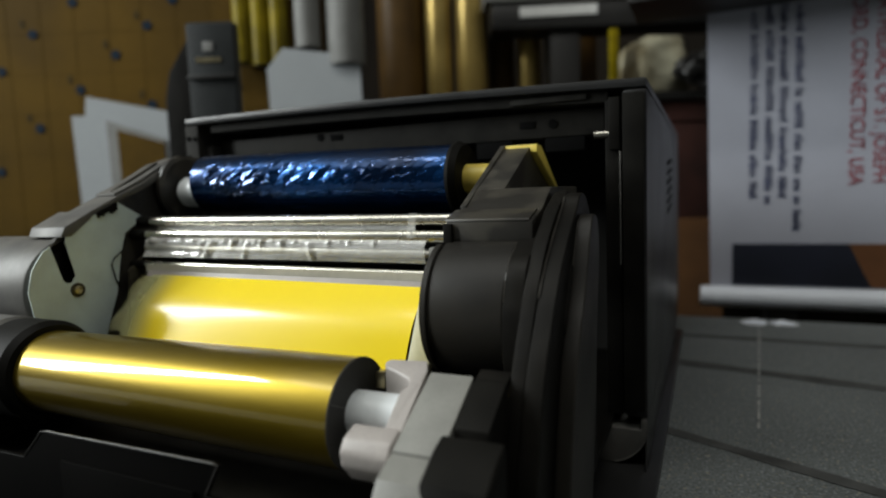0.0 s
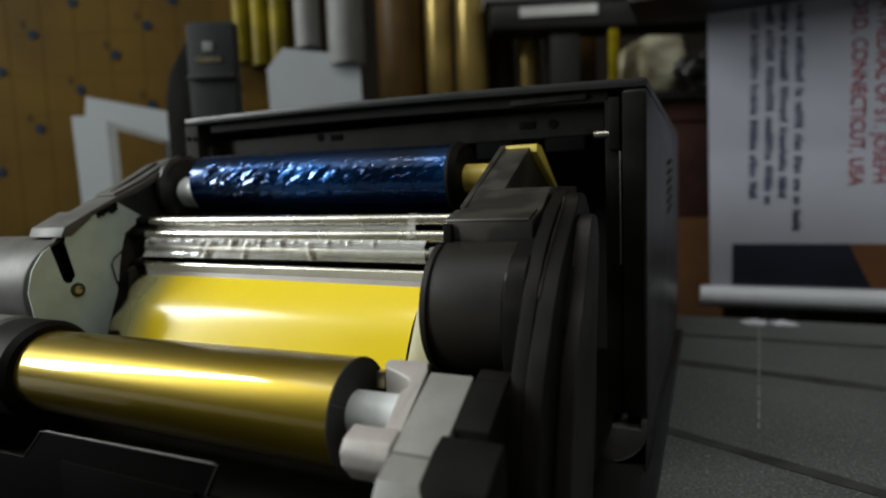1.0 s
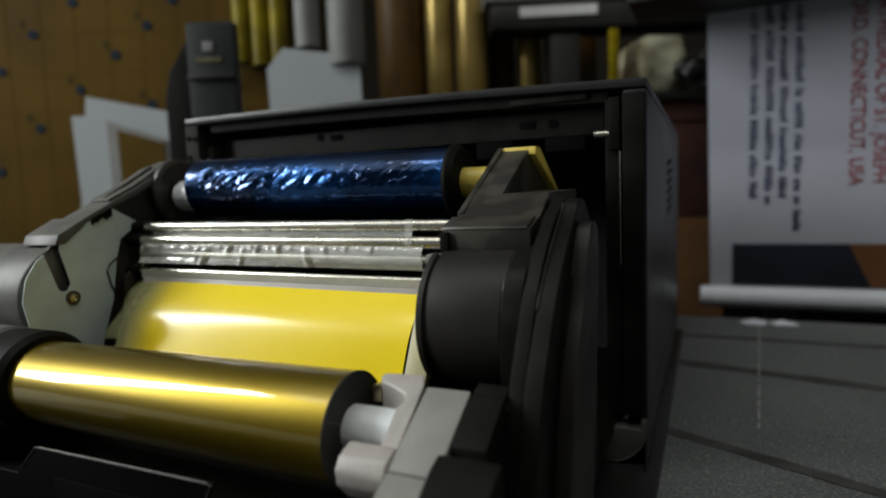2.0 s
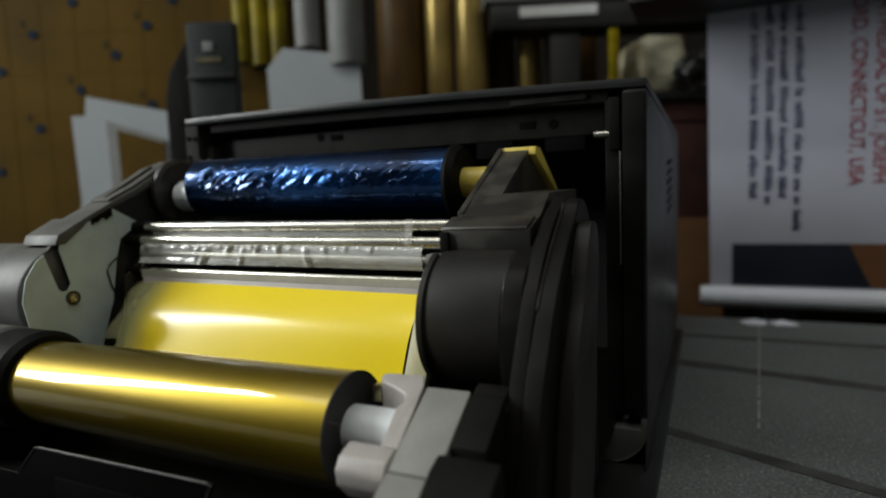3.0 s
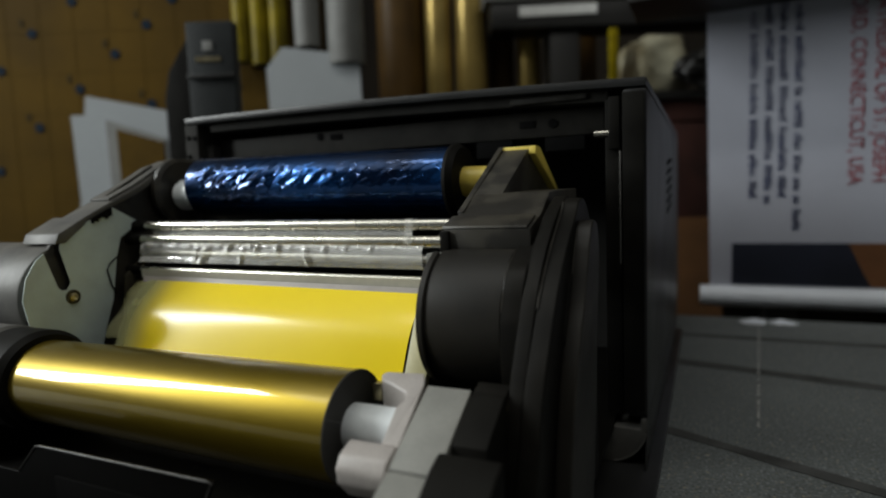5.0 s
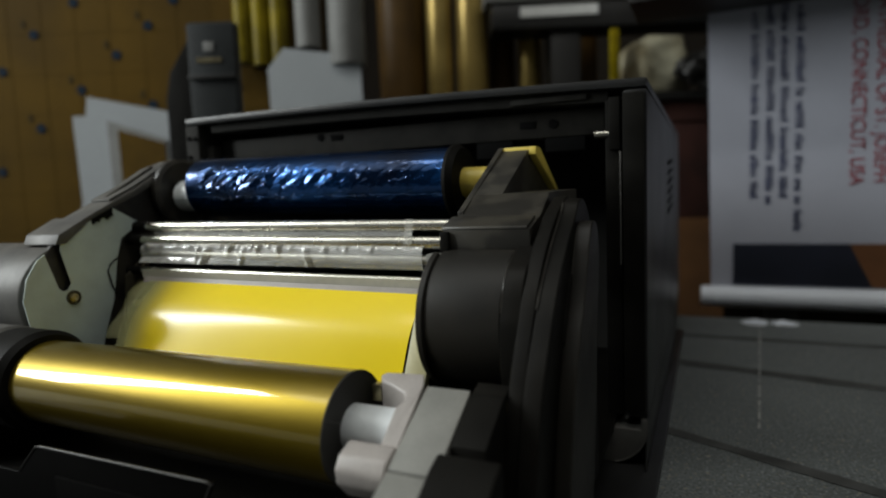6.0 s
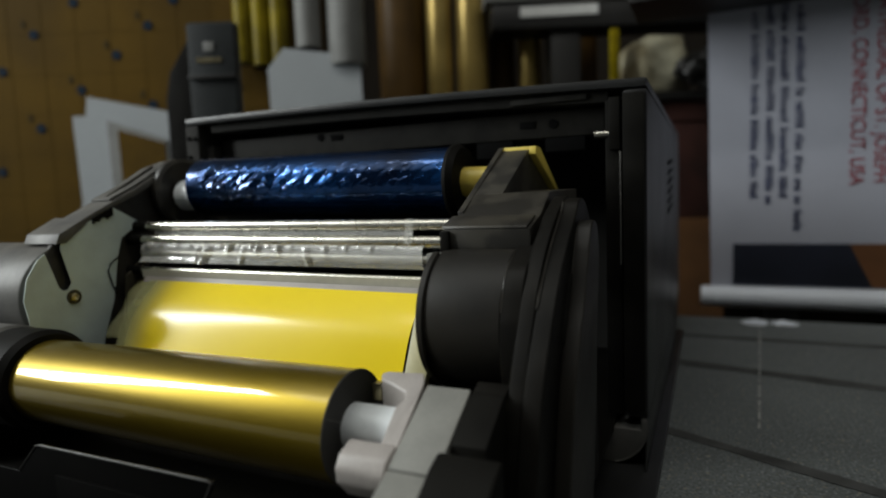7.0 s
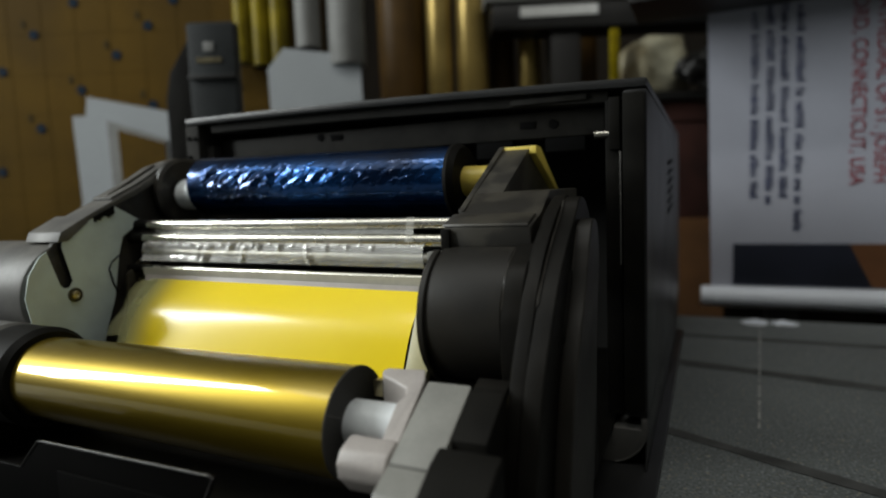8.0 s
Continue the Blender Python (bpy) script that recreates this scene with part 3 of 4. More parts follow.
    # roll holder at the front right
    lobe = [(0.1354, 0.0681), (0.1321, 0.0700), (0.1269, 0.0681), (0.1245, 0.0648), (0.1250, 0.0606), (0.1297, 0.0549), (0.1391, 0.0512), (0.1391, 0.0624)]
    holder = prism(lobe, -0.0895, -0.0742, 0.0013, 3, 20)
    plan = [(-0.0892, 0.1510), (-0.0877, 0.1522), (-0.0755, 0.1528), (-0.0741, 0.1495), (-0.0741, 0.1290), (-0.0795, 0.1290), (-0.0794, 0.1415), (-0.0776, 0.1438), (-0.0787, 0.1460), (-0.0845, 0.1481), (-0.0881, 0.1490)]
    plate_bm = bmesh.new()
    tops = [plate_bm.verts.new((x, y, 0.0676 + 0.549 * (y - 0.1243) - 0.40 * max(0.0, 0.1365 - y))) for x, y in plan]
    lows = [plate_bm.verts.new((x, y, 0.0676 + 0.549 * (y - 0.1243) - 0.0110)) for x, y in plan]
    plate_bm.faces.new(tops)
    plate_bm.faces.new(lows[::-1])
    for k in range(len(plan)):
        plate_bm.faces.new((tops[k - 1], lows[k - 1], lows[k], tops[k]))
    finish(plate_bm, 0.0008, 3, 30)
    joined = bpy.data.meshes.new("join")
    plate_bm.to_mesh(joined)
    plate_bm.free()
    holder.from_mesh(joined)
    bpy.data.meshes.remove(joined)
    YOKE = part("yoke", holder, MILKY, d, "milky white plastic roll holder")
    part("yoke_clip", prism([(0.1536, 0.0725), (0.1536, 0.0778), (0.1570, 0.0778), (0.1570, 0.0725)], -0.0946, -0.0912, 0.0005), BRASS, YOKE, "small tarnished metal clip")
    part("side_block", prism([(0.1490, 0.0811), (0.1246, 0.0678), (0.1246, 0.0422), (0.1490, 0.0422)], -0.0729, -0.0595, 0.0005), LIGHTGREY, d, "light grey plastic block")
    part("side_block", prism([(0.1240, 0.0674), (0.1162, 0.0641), (0.1082, 0.0528), (0.1082, 0.0422), (0.1240, 0.0422)], -0.0729, -0.0595, 0.0005), LIGHTGREY, d, "light grey plastic block")
    part("latch_block", prism([(0.1500, 0.0805), (0.1472, 0.0800), (0.1330, 0.0722), (0.1330, 0.0422), (0.1500, 0.0422)], -0.0592, -0.0495, 0.0006), BLACK, d)
    part("corner_block", prism([(0.1308, 0.0690), (0.1306, 0.0714), (0.1250, 0.0696), (0.1165, 0.0648), (0.1090, 0.0528), (0.1090, 0.0334), (0.1308, 0.0334)], -0.0616, -0.0441, 0.0012, 3), BLACK, d)
    part("shelf_plate", prism([(0.1504, 0.0793), (0.1560, 0.0812), (0.1560, 0.0790), (0.1504, 0.0770)], -0.0600, -0.0503, 0.0004), COVER, d)
    # tray under the rolls
    part("tray_floor", box(-0.2900, -0.0560, 0.1200, 0.2700, 0.0200, 0.0300, 0.001), BLACK, d)
    part("tray_front", slab([(-0.290, 0.020), (-0.290, 0.0497), (-0.2051, 0.0512), (-0.1944, 0.0612), (-0.1190, 0.0622), (-0.1245, 0.0525), (-0.0850, 0.0510), (-0.0850, 0.020)], 0.1112, 0.1130, 0.0006, 3), GLOSSBLACK, d)
    # the rim's window reflection, drawn as a thin paler tube
    rim = [(-0.2051, 0.1112, 0.0514), (-0.1948, 0.1112, 0.0612), (-0.1920, 0.1112, 0.0617), (-0.1205, 0.1112, 0.0625), (-0.1192, 0.1112, 0.0619), (-0.1243, 0.1112, 0.0530)]
    part("worn_rim", tube(rim, 0.00032, 6), RIMGLINT, d, "pale bead standing for the tray rim highlight")
    part("tray_pocket", box(-0.185, -0.128, 0.1102, 0.1112, 0.030, 0.0535, 0.0004), GLOSSBLACK, d)
    # apron added below view to darken what the gold roll reflects
    part("drawer_front", box(-0.3500, -0.0400, 0.0100, 0.1108, 0.0150, 0.0300, 0.002, 2), GLOSSBLACK, d)
    part("tray_side", box(-0.3000, -0.2900, 0.1090, 0.2700, 0.0200, 0.0480, 0.001), BLACK, d)
    part("runner", box(-0.2900, -0.0400, 0.1130, 0.4000, 0.0210, 0.0240), BLACK, d)
    return d


def wound_roll(name, label, x0, x1, y, z, r, material, wrinkle, seed, swell=0.0):
    """A wound ribbon with its core; the skin is creased by wrinkle metres."""
    t = thing(name, label, "ribbon roll", "ribbon rolls in the drawer")
    segs, rows = 200 if wrinkle else 96, 420 if wrinkle else 24
    bm = bmesh.new()
    ring = []
    for i in range(rows + 1):
        x = x0 + (x1 - x0) * i / rows
        line = []
        for k in range(segs):
            a = 2 * math.pi * k / segs
            rr = r + swell * i / rows
            if wrinkle:
                # flat facets with sharp folds between them, in a band along the front, strong at one end and fine at the other
                u = (x - x0) / (x1 - x0)
                q = Vector((x * 215 + a * 3.5, a * 3.0, seed))
                c = noise.voronoi(q)[1][0]
                tilt = Vector((noise.noise(c * 7.3), noise.noise(c * 5.1 + Vector((9, 3, 1))), 0)) * 2.2
                e = noise.noise((x * 300, a * 6.0, seed + 3))
                band = math.exp(-((a - 2.90) / 0.33) ** 2) + 0.4 * math.exp(-((a - 3.50) / 0.07) ** 2)
                ends = min(max(u - 0.05, 0.0) / 0.04, 1.0) * (1.0 if u < 0.55 else max(1.0 - (u - 0.55) * 5.0, 0.34))
                rr += wrinkle * (tilt.dot(q - c) * (0.05 + band * ends * (1.35 - 0.9 * u)) + 0.08 * e * (0.4 + band))
            line.append(bm.verts.new((x, y + rr * math.cos(a), z + rr * math.sin(a))))
        ring.append(line)
    for p, q in zip(ring, ring[1:]):
        for k in range(segs):
            bm.faces.new((p[k], p[(k + 1) % segs], q[(k + 1) % segs], q[k]))
    finish(bm)
    part("winding", bm, material, t, smooth=not wrinkle)
    return t


def rolls():
    g = wound_roll("gold_ribbon_roll", "shiny golden yellow ribbon roll at the drawer's front", -0.2405, -0.0962, GY, GZ, GR, GOLD, 0.0, 0, 0.0009)
    part("end_disc", lathe_x([(-0.0964, 0.0168), (-0.0960, 0.0170), (-0.0956, 0.0168), (-0.0966, 0.0072)], GY, GZ, 64), CAVITY, g, "black roll end")
    DISC = g.children[-1]
    # radial reflection of the wound layers, put in as a pale tube
    part("streak", tube([(-0.0958, GY + r * math.cos(radians(152)), GZ + r * math.sin(radians(152))) for r in (0.0085, 0.0125, 0.0162)], 0.00016, 6), GREYMETAL, DISC, "pale radial streak standing for disc sheen")
    part("core", lathe_x([(-0.0967, 0.0070), (-0.0800, 0.0070), (-0.0794, 0.0066)], GY, GZ, 40, 0), CORE, g, "white plastic core")
    curl = [(GY + (GR + 0.0003) * math.cos(radians(a)), GZ + (GR + 0.0003) * math.sin(radians(a))) for a in range(62, 84, 2)]
    part("loose_edge", sheet(curl, -0.1740, -0.1180, 70, 0.0001, lambda u, v: 0.0011 * abs(noise.noise((u * 16, v * 2.5, 6.0))) * math.sin(math.pi * u)), PALEFILM, g, "crinkled loose edge of the ribbon")
    b = wound_roll("blue_ribbon_roll", "creased glossy dark blue ribbon roll at the drawer's back", -0.2470, -0.1005, BY, BZ, BR, BLUE, 0.00085, 5)
    part("end_disc", lathe_x([(-0.1005, 0.0164), (-0.0990, 0.0166), (-0.0962, 0.0150)], BY, BZ, 56), BLACK, b, "black roll end")
    part("core", lathe_x([(-0.0978, 0.0066), (-0.0850, 0.0066)], BY, BZ, 32), YELLOWPL, b, "yellow plastic core")
    CORE_LEFT = part("core", lathe_x([(-0.2625, 0.0080), (-0.2618, 0.0084), (-0.2470, 0.0084)], BY - 0.002, BZ - 0.0040, 32), CORE, b, "white plastic core")
    part("core_key", box(-0.2630, -0.2610, BY - 0.0075, BY - 0.0065, BZ - 0.002, BZ + 0.003), BLACK, CORE_LEFT)
    lean = Matrix(((1, 0, 0, 0), (0, 1, 0, 0), (-0.025, 0, 1, -0.025 * 0.178), (0, 0, 0, 1)))
    for o in b.children_recursive:
        o.data.transform(lean)
    return g, b


def sheet(path, x0, x1, nx, thick, wob):
    """A film that follows a (y, z) path, from x0 to x1, slightly uneven."""
    bm = bmesh.new()
    rows = []
    for j, (y, z) in enumerate(path):
        a, b = path[max(j - 1, 0)], path[min(j + 1, len(path) - 1)]
        n = Vector((0, -(b[1] - a[1]), b[0] - a[0])).normalized()
        if n.y > 0:
            n = -n
        rows.append([bm.verts.new(Vector((x0 + (x1 - x0) * i / nx, y, z)) + n * wob(i / nx, j / (len(path) - 1))) for i in range(nx + 1)])
    for p, q in zip(rows, rows[1:]):
        for i in range(nx):
            bm.faces.new((p[i], p[i + 1], q[i + 1], q[i]))
    bmesh.ops.recalc_face_normals(bm, faces=bm.faces)
    bmesh.ops.solidify(bm, geom=bm.faces[:], thickness=thick)
    return bm


def mix(a, b, n):
    return [(a[0] + (b[0] - a[0]) * i / n, a[1] + (b[1] - a[1]) * i / n) for i in range(n + 1)]


def ribbon_film():
    def roof(v):
        v *= 0.88
        return 0.0060 * (1.0 - (((v - 0.36) / 0.5) ** 2 + 0.09) ** 0.5)
    f = thing("ribbon_film", "yellow and clear ribbon film stretched over steel rods", "ribbon film")
    low = mix((0.2034, 0.0975), (0.1766, 0.0634), 32)
    part("yellow_panel", sheet(low, -0.2500, -0.0994, 40, 0.00012, lambda u, v: roof(v) + 0.0003 * (1 - u) ** 2), YELLOW, f, "glossy yellow film")
    part("clear_margin", sheet([(y + 0.0004, z) for y, z in low[:24]], -0.2620, -0.2502, 8, 0.00012, lambda u, v: roof(v * 0.72) - 0.003 * (1 - u) ** 2 + 0.0012 * math.sin(v * 9) * (1 - u)), MARGIN, f, "clear edge of the film")
    edge = mix((0.2046, 0.1035), (0.2046, 0.0996), 4)
    part("pale_band", sheet(edge, -0.2570, -0.0994, 20, 0.00012, lambda u, v: 0.0006), PALEFILM, f, "pale grey film band")
    part("white_edge", sheet(mix((0.2041, 0.0999), (0.2029, 0.0971), 3), -0.2545, -0.0994, 20, 0.00012, lambda u, v: 0.0010), MILKY, f, "thin white border of the yellow panel")
    up = mix((0.2066, 0.1162), (0.2060, 0.1148), 6) + mix((0.2060, 0.1148), (0.2060, 0.1072), 30)[1:]

    def fold(u, at, w):
        return max(0.0, 1.0 - abs(u - at) / w)

    pleats = ((0.03, 0.020, 0.5, 0.5, 0.02), (0.085, 0.014, 0.5, 0.30, 0.0), (0.16, 0.012, 0.35, 0.25, 0.0), (0.21, 0.014, 0.5, 0.35, 0.03), (0.335, 0.012, 0.5, 0.3, 0.0), (0.380, 0.016, 0.9, 0.6, -0.03),
              (0.405, 0.010, 0.5, 0.3, 0.0), (0.455, 0.010, 0.5, 0.35, -0.02), (0.480, 0.014, 0.8, 0.6, -0.01), (0.515, 0.009, 0.4, 0.25, 0.0), (0.555, 0.014, 0.9, 0.6, -0.01), (0.595, 0.010, 0.5, 0.3, 0.0),
              (0.710, 0.014, 0.6, 0.6, 0.0), (0.745, 0.008, 0.4, 0.25, 0.0), (0.775, 0.010, 0.6, 0.4, 0.0), (0.815, 0.008, 0.4, 0.2, 0.0), (0.855, 0.010, 0.6, 0.4, -0.01), (0.920, 0.008, 0.4, 0.2, 0.0))

    def crease(u, v):
        # pleats hang from the rod, a few run down to the loose hem
        teeth = sum(h * fold(u, at + lean * v, w) * max(0.0, 1.0 - v / run) for at, w, h, run, lean in pleats)
        deep = 1.1 * fold(u, 0.295 - 0.03 * v, 0.020) + 0.7 * fold(u, 0.250 - 0.01 * v, 0.014) + 0.7 * fold(u, 0.645 + 0.01 * v, 0.016) + 0.5 * fold(u, 0.430 - 0.02 * v, 0.014)
        hem = 0.0030 * max(0.0, v - 0.70) / 0.30 * max(0.0, 1.0 - u / 0.7)
        return 0.0012 * math.sin(math.pi * v) + 0.0034 * teeth * (1.1 - 0.6 * u) + 0.0021 * deep * min(1.0, v * 4) + hem + 0.0005 * abs(noise.noise((u * 11 + v, v - u * 4, 3.0)))
    part("clear_panel", sheet(up, -0.2575, -0.1010, 300, 0.0001, crease), CLEAR, f, "creased clear film").visible_shadow = False
    part("clear_span", sheet(mix((0.2106, 0.1226), (0.2104, 0.1197), 8), -0.2540, -0.1075, 60, 0.0001, lambda u, v: 0.0003 * noise.noise((u * 12, v * 2, 5.0))), CLEAR, f, "clear film between the rods").visible_shadow = False
    part("tape", sheet(mix((0.2086, 0.1270), (0.2056, 0.1172), 10), -0.1090, -0.1055, 4, 0.00012, lambda u, v: 0.0003), TAPE, f, "strip of clear tape")
    for o in f.children_recursive:
        lean_right(o)
    return f


# ---- the workshop behind; its own frame is turned by the angle TURN ----
TURN = pose(0, 0, 0, 0, 0, 24.3)


def place(ob):
    ob.matrix_world = TURN
    return ob


def upright_tube(name, a, b, r, z0, z1, material, label, category, group=""):
    t = thing(name, label, category, group)
    part("tube", lathe_z([(z0, r * 0.97), (z0 + 0.002, r), (z1, r)], a, b, 32), material, t)
    part("tube_end", lathe_z([(z0 - 0.0008, r * 0.82), (z0 + 0.0005, r * 0.82)], a, b, 24), PLOTTER, t)
    return place(t)


def workshop():
    # the ochre board with its dots and rules
    board = thing("pattern_board", "ochre board printed with blue dots and faint lines", "board")
    PANEL = part("panel", box(-1.15, -0.160, 0.850, 0.862, 0.0, 0.488, 0.001), BOARD, board)
    for a, z in ((-0.571, 0.380), (-0.511, 0.422), (-0.456, 0.348), (-0.4085, 0.387), (-0.510, 0.301), (-0.573, 0.249), (-0.635, 0.189), (-0.370, 0.421), (-0.4095, 0.277), (-0.287, 0.297),
                 (-0.62, 0.33), (-0.68, 0.27), (-0.69, 0.40)):
        part("dot", lathe_y(a, 0.8487, 0.8503, z, 0.0066, 0.0066), DOT, PANEL)
        part("smudge", lathe_y(a - 0.0135, 0.8493, 0.8504, z + 0.0150, 0.0034, 0.0062), SMUDGE, PANEL)
    for i in range(7):
        part("rule", box(-1.14, -0.165, 0.8497, 0.8502, 0.10 + 0.056 * i, 0.1005 + 0.056 * i), LINE, PANEL)
    for i in range(14):
        part("rule", box(-0.80 + 0.048 * i, -0.7995 + 0.048 * i, 0.8496, 0.8502, 0.01, 0.480), LINE, PANEL)
    place(board)
    # cut white papers against the board
    s = thing("cut_paper", "white paper offcut with a square hole, leaning on the board", "paper")
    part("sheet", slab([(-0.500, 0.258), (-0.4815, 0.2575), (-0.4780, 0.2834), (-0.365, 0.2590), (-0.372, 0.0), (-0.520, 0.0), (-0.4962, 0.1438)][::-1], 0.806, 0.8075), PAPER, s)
    part("cutout", slab([(-0.4519, 0.2503), (-0.374, 0.2230), (-0.378, 0.0), (-0.4480, 0.0)][::-1], 0.803, 0.8055), GREYROLL, s)
    part("backing", slab([(-0.4370, 0.2370), (-0.374, 0.2170), (-0.378, 0.0), (-0.4330, 0.0)][::-1], 0.801, 0.8028), BOARD, s)
    place(s)
    s = thing("loose_sheet", "plain white sheet standing against the board", "paper")
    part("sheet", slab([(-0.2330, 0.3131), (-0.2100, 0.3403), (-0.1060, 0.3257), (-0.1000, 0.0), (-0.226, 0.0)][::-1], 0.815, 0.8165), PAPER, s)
    place(s)
    # dark upright device
    dv = thing("label_dispenser", "dark grey upright device with a pale emblem", "device")
    BODY = part("body", prism([(0.62, 0.0), (0.62, 0.3180), (0.623, 0.3200), (0.638, 0.3200), (0.638, 0.0)], -0.2590, -0.2100, 0.002), DEVICE, dv)
    part("side", slab([(-0.2905, 0.0), (-0.2905, 0.245), (-0.2850, 0.272), (-0.2600, 0.312), (-0.2594, 0.0)], 0.632, 0.70, 0.002), BLACK, dv)
    part("ledge", box(-0.2592, -0.2098, 0.6165, 0.6198, 0.262, 0.266, 0.0008), PLOTTER, BODY)
    part("emblem", box(-0.2420, -0.2315, 0.6190, 0.6203, 0.2895, 0.2995, 0.0004), GREYROLL, BODY)
    part("marking", box(-0.2500, -0.2240, 0.6190, 0.6203, 0.2790, 0.2835), BRASS, BODY)
    place(dv)
    for a, zb in ((-0.2690, 0.326), (-0.2440, 0.322), (-0.2180, 0.313)):
        upright_tube("yellow_roll", a, 0.834, 0.0125, zb, 0.486, YROLL, "bright yellow vinyl roll hanging on the board", "vinyl roll", "rolls hanging on the board")
    upright_tube("grey_roll", -0.1780, 0.832, 0.0175, 0.342, 0.486, GREYROLL, "pale grey vinyl roll hanging on the board", "vinyl roll", "rolls hanging on the board")
    upright_tube("grey_roll", -0.1240, 0.826, 0.0250, 0.316, 0.486, GREYROLL, "pale grey vinyl roll hanging on the board", "vinyl roll", "rolls hanging on the board")
    # tubes standing behind the printer
    for a, b, r, m, l in ((-0.060, 1.02, 0.040, BROWNTUBE, "dark brown cardboard tube standing upright"), (0.004, 1.0, 0.0210, GOLDTUBE, "golden foil tube standing upright"),
                          (0.058, 1.0, 0.0265, GOLDTUBE, "golden foil tube standing upright"), (-0.0130, 1.06, 0.0150, GREYROLL, "pale grey tube standing upright"), (0.112, 1.05, 0.024, BROWNTUBE, "dark brown cardboard tube standing upright"),
                          (0.157, 1.02, 0.0200, GOLDTUBE, "golden foil tube standing upright"), (0.262, 1.10, 0.030, BROWNTUBE, "dark brown cardboard tube standing upright")):
        upright_tube("stock_tube", a, b, r, -0.7492, 0.62, m, l, "tube", "tubes standing behind the table")
    # the plotter: beam, post, label
    pl = thing("plotter", "black wide plotter beam on a post", "plotter")
    BEAM = part("beam", box(0.085, 0.95, 0.93, 1.0, 0.385, 0.425, 0.006), PLOTTER, pl)
    part("top_bar", box(0.075, 0.300, 0.925, 0.985, 0.4255, 0.470, 0.004), GREYROLL, pl)
    part("hood", box(0.300, 0.95, 0.90, 1.0, 0.4255, 0.53, 0.006), PLOTTER, pl)
    part("label_strip", slab([(0.130, 0.4020), (0.130, 0.4170), (0.250, 0.4190), (0.250, 0.4040)], 0.9275, 0.9303), LABELW, BEAM)
    part("post", box(0.178, 0.226, 0.94, 0.99, -0.75, 0.3852, 0.004), PLOTTER, pl)
    place(pl)
    # hood added, mostly out of view, to block light from the banner's top
    h = thing("print_hood", "black hood added above the banner to shade its top", "plotter")
    part("hood_shell", slab([(-0.070, 0.309), (-0.070, 0.500), (0.62, 0.500), (0.62, 0.309)], 0.602, 0.686, 0.004), PLOTTER, h)
    part("hood_back", box(-0.05, 0.62, 0.6865, 1.30, 0.445, 0.500, 0.004), PLOTTER, h)
    for x in (0.10, 0.56):
        part("hood_leg", box(x, x + 0.05, 1.20, 1.28, -0.75, 0.4448, 0.004), PLOTTER, h)
    c = thing("beige_bundle", "crumpled beige cloth bundle", "cloth")
    bm = bmesh.new()
    bmesh.ops.create_icosphere(bm, subdivisions=4, radius=1.0)
    for v in bm.verts:
        v.co = Vector([math.copysign(abs(c) ** 0.55, c) for c in v.co])
        p = v.co.copy()
        v.co = Vector((0.3190 + (0.054 - 0.014 * p.z) * p.x, 0.880 + 0.024 * p.y, 0.3110 + 0.041 * p.z)) + v.normal * (0.008 * noise.noise(p * 1.7) + 0.004 * noise.noise(p * 5.0))
    part("cloth", bm, BEIGE, c)
    part("edge_strip", box(0.2455, 0.2570, 0.845, 0.855, 0.270, 0.358, 0.001), YROLL, c)
    part("shelf", box(0.225, 0.385, 0.845, 0.925, 0.2578, 0.269, 0.001), PLOTTER, c)
    part("stand", box(0.245, 0.262, 0.88, 0.92, -0.75, 0.258, 0.001), CARDBOARD, c)
    place(c)
    k = thing("dark_bundle", "crumpled black cloth lying beside the beige bundle", "cloth")
    bm = bmesh.new()
    bmesh.ops.create_icosphere(bm, subdivisions=4, radius=1.0)
    for v in bm.verts:
        p = v.co.copy()
        v.co = Vector((0.376 + 0.046 * p.x, 0.835 + 0.018 * p.y, 0.294 + (0.024 + 0.010 * p.x) * p.z)) + v.normal * (0.014 * noise.noise(p * 2.1 + Vector((5, 0, 0))) + 0.003 * noise.noise(p * 7.0))
    part("cloth", bm, PLOTTER, k)
    part("hanger", box(0.380, 0.388, 0.853, 0.860, 0.2695, 0.330, 0.001), PLOTTER, k)
    place(k)
    m = thing("maroon_box", "dark maroon carton behind the table edge", "box")
    part("carton", box(0.270, 0.40, 0.86, 0.93, 0.0860, 0.226, 0.003), MAROON, m)
    part("lid", box(0.268, 0.402, 0.857, 0.933, 0.2265, 0.2570, 0.003), MAROON, m)
    part("label_patch", box(0.290, 0.335, 0.8575, 0.8598, 0.15, 0.21), PRINTBROWN, m)
    place(m)
    m = thing("cardboard_box", "plain brown cardboard box behind the table", "box")
    part("carton", box(0.262, 0.41, 0.85, 0.94, -0.7495, 0.0855, 0.003), CARDBOARD, m)
    place(m)


def label_text(body, size, x, z, material, parent, y):
    cu = bpy.data.curves.new("lettering", "FONT")
    cu.body, cu.size, cu.extrude, cu.align_x = body, size, 0.0003, "RIGHT"
    ob = new("lettering", cu)
    dep = bpy.context.evaluated_depsgraph_get()
    me = bpy.data.meshes.new_from_object(ob.evaluated_get(dep))
    bpy.data.objects.remove(ob)
    me.materials.clear()
    me.materials.append(material)
    o = new("lettering", me)
    o.parent = parent
    o.matrix_basis = Matrix.Translation((x, y, z)) @ pose(0, 0, 0, 0, 90, 0) @ pose(0, 0, 0, 90, 0, 0) @ Matrix.Diagonal((0.86, 1.0, 1.0, 1.0))
    return o


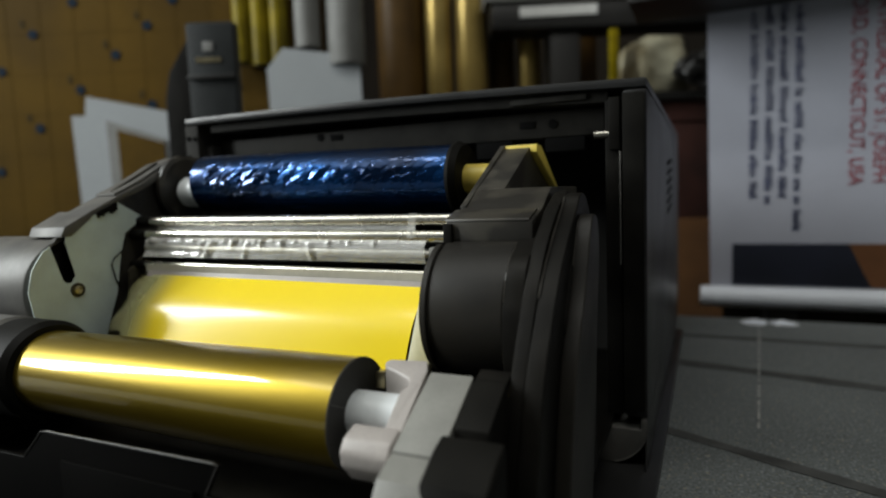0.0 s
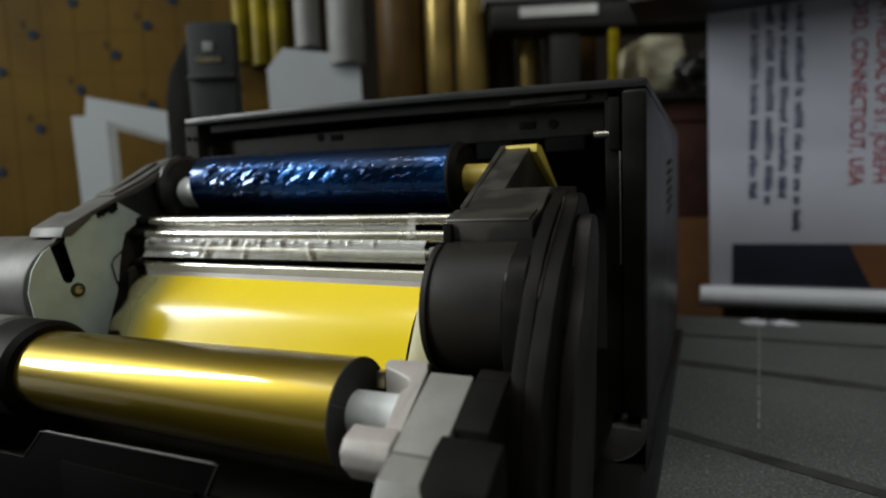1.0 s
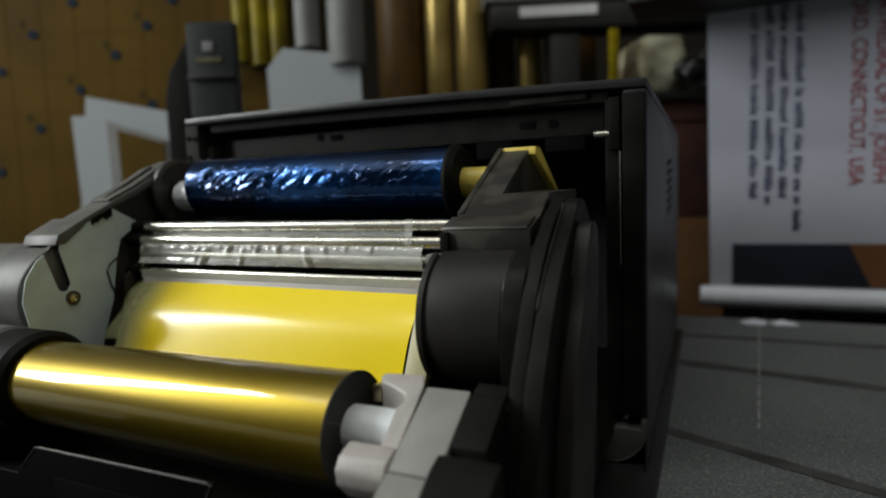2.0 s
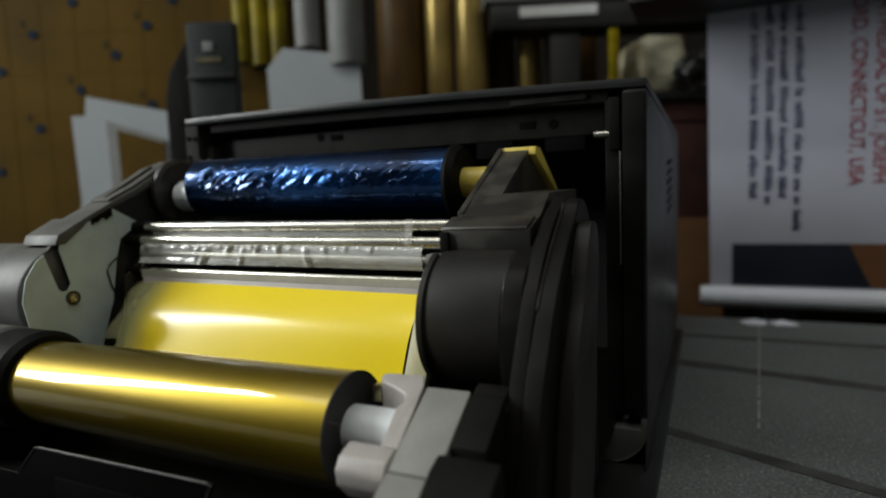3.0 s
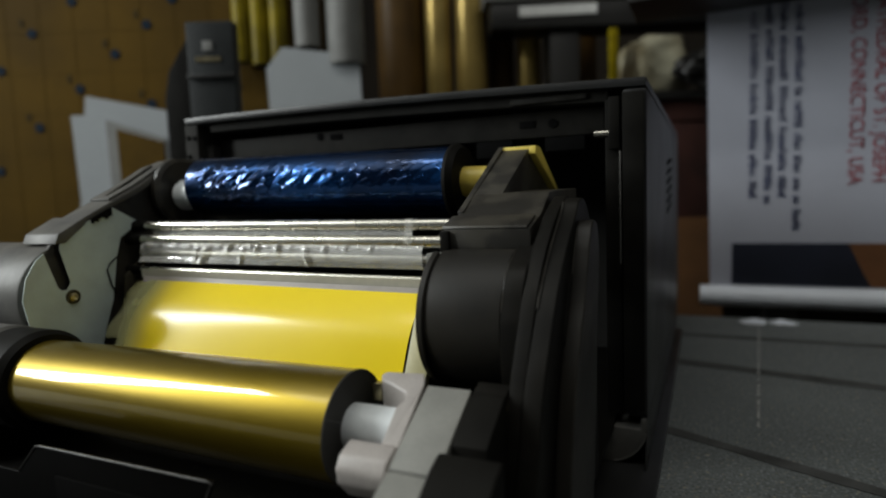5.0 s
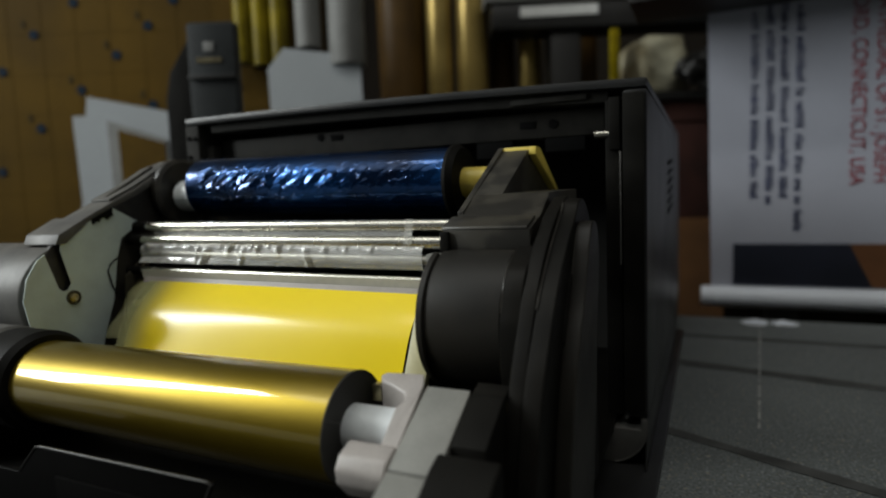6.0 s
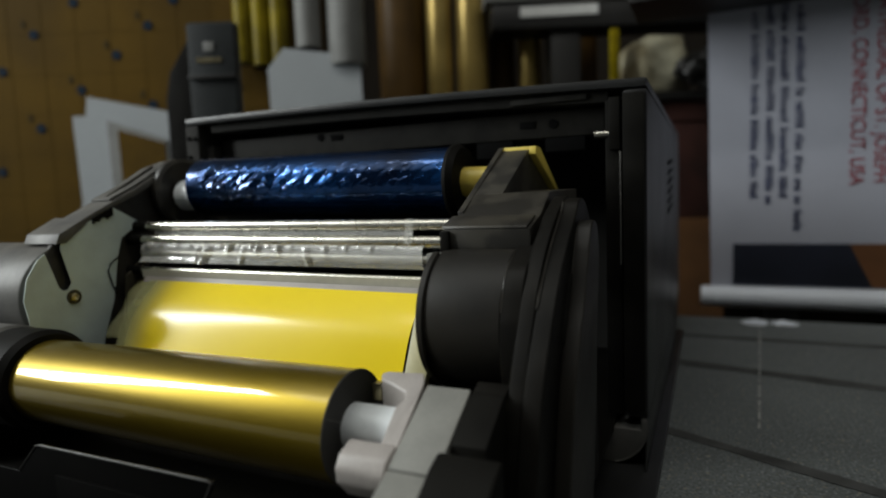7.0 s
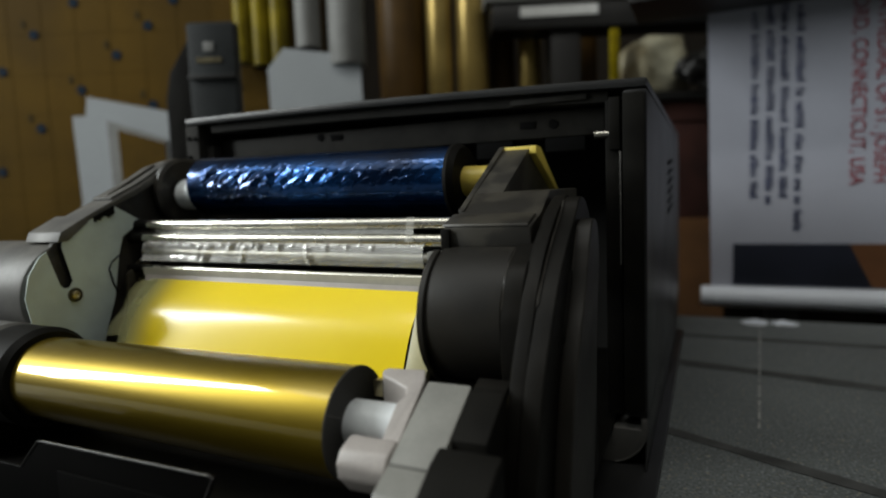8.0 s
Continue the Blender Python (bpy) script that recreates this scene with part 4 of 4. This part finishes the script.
def banner():
    b = thing("printed_banner", "white printed banner hanging sideways with rolled lower edge", "banner")
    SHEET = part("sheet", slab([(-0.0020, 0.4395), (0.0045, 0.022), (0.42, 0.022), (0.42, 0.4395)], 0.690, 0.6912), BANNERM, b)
    part("picture", box(0.0257, 0.1480, 0.6885, 0.6899, 0.0265, 0.0700), PRINTDARK, SHEET)
    part("picture", slab([(0.1485, 0.0265), (0.1290, 0.0700), (0.40, 0.0700), (0.40, 0.0265)], 0.6882, 0.6899), PRINTBROWN, SHEET)
    part("hem_roll", lathe_x([(-0.0055, 0.0098), (-0.0045, 0.0110), (0.43, 0.0110)], 0.686, 0.0140, 32), TUBEWHITE, b)
    y = 0.6894
    # lines too small to read: a word is a row of letter-high bars
    for x, z, seed in ((0.0405, 0.1185, 1), (0.0545, 0.1120, 2), (0.0670, 0.1180, 3), (0.0805, 0.0840, 4)):
        random.seed(seed)
        while z < 0.42:
            bm = bmesh.new()
            for k in range(random.randint(2, 10)):
                tall = random.choice((0.0052, 0.0052, 0.0054, 0.0076, 0.0078))
                for side in (0.0, 0.0023):
                    add_box(bm, x, x + tall - side * 0.3, y - 0.0004, y + 0.0004, z + side, z + side + 0.0008)
                add_box(bm, x + random.choice((0.0, 0.0042)), x + 0.0052, y - 0.0003, y + 0.0004, z + 0.0010, z + 0.0023)
                z += 0.0045
            part("text_bar", finish(bm), NAVY, SHEET)
            z += 0.0045
    label_text("FORD, CONNECTICUT, USA", 0.0172, 0.1275, 0.1278, REDINK, SHEET, y)
    label_text("CATHEDRAL OF ST. JOSEPH", 0.0172, 0.1470, 0.1290, REDINK, SHEET, y)
    s = thing("tape_scrap", "scrap of torn white tape on the table", "tape scrap")
    for cx, cy, rx, ry, seed in ((0.0430, 0.619, 0.0135, 0.0120, 1.0), (0.0650, 0.620, 0.0130, 0.0085, 4.0)):
        bm = bmesh.new()
        ring = []
        for k in range(22):
            a = 2 * math.pi * k / 22
            f = 0.85 + 0.45 * noise.noise((math.cos(a) * 1.7, math.sin(a) * 1.7, seed))
            ring.append((cx + rx * f * math.cos(a), cy + ry * f * math.sin(a)))
        low = [bm.verts.new((x, y, 0.0003)) for x, y in ring]
        top = [bm.verts.new((x, y, 0.0012 + 0.0012 * noise.noise((x * 90, y * 90, seed)))) for x, y in ring]
        mid = bm.verts.new((cx, cy, 0.0048))
        for k in range(22):
            bm.faces.new((low[k], low[(k + 1) % 22], top[(k + 1) % 22], top[k]))
            bm.faces.new((top[k], top[(k + 1) % 22], mid))
        part("scrap", finish(bm), TUBEWHITE, s)



def strip(a, b, w, z, material, name, label, category):
    """A thin flat strip on the table from a to b."""
    a, b = Vector(a), Vector(b)
    n = Vector((-(b - a).y, (b - a).x)).normalized() * w / 2
    bm = bmesh.new()
    steps = 14
    rows = []
    for i in range(steps + 1):
        c = a + (b - a) * i / steps
        k = n * (0.75 + 0.5 * abs(noise.noise((i * 0.7, a.x * 9, w * 300))))
        rows.append([bm.verts.new((c.x + s * k.x, c.y + s * k.y, zz)) for s, zz in ((-1, 0.0002), (-1, z), (1, z), (1, 0.0002))])
    for p, q in zip(rows, rows[1:]):
        for k in range(3):
            bm.faces.new((p[k], p[k + 1], q[k + 1], q[k]))
    return single(name, finish(bm), material, label, category)


def table_marks():
    strip((0.0455, 0.605), (0.0265, 0.347), 0.0015, 0.0005, CHALK, "chalk_line", "thin worn pale line drawn on the table", "line")
    # soft shadows on the table, painted as thin dark strips
    strip((-0.030, 0.4690), (0.140, 0.4330), 0.0150, 0.0004, SHADOWBAND, "mat_seam", "dark strip painted as a shadow across the table mat", "seam")
    strip((-0.022, 0.3310), (0.110, 0.2698), 0.0100, 0.0004, SHADOWBAND, "mat_seam", "dark strip painted as a shadow across the table mat", "seam")
    strip((-0.030, 0.5550), (0.180, 0.5530), 0.0110, 0.0004, SHADOWBAND, "mat_seam", "dark strip painted as a shadow across the table mat", "seam")


room()
table_marks()
printer_shell()
DRAWER = ribbon_drawer()
GOLDROLL, BLUEROLL = rolls()
FILM = ribbon_film()
workshop()
banner()


def motions():
    # the loose drawer slides out a little and sags, then creeps back
    pivot = Matrix.Translation((-0.18, 0.27, 0.09))

    def at(s):
        return Matrix.Translation((0.00092 * s, -0.00318 * s, -0.00123 * s)) @ pivot @ pose(0, 0, 0, 1.09 * s, -0.16 * s, -0.25 * s) @ pivot.inverted()
    share = ((0.0, 0.0), (0.5, 0.0), (1.0, 0.0), (1.2, 0.04), (1.3, 0.08), (1.4, 0.20), (1.5, 0.50), (1.6, 0.87), (1.7, 0.98), (1.8, 1.0), (2.8, 1.0), (3.5, 1.0), (4.0, 0.98), (4.7, 0.95),
             (5.8, 0.95), (6.5, 0.93), (7.0, 0.88), (7.5, 0.75), (8.0, 0.63))
    rows = [(t, at(s)) for t, s in share]
    for ob in (DRAWER, GOLDROLL, BLUEROLL, FILM):
        walk(ob, rows)


motions()
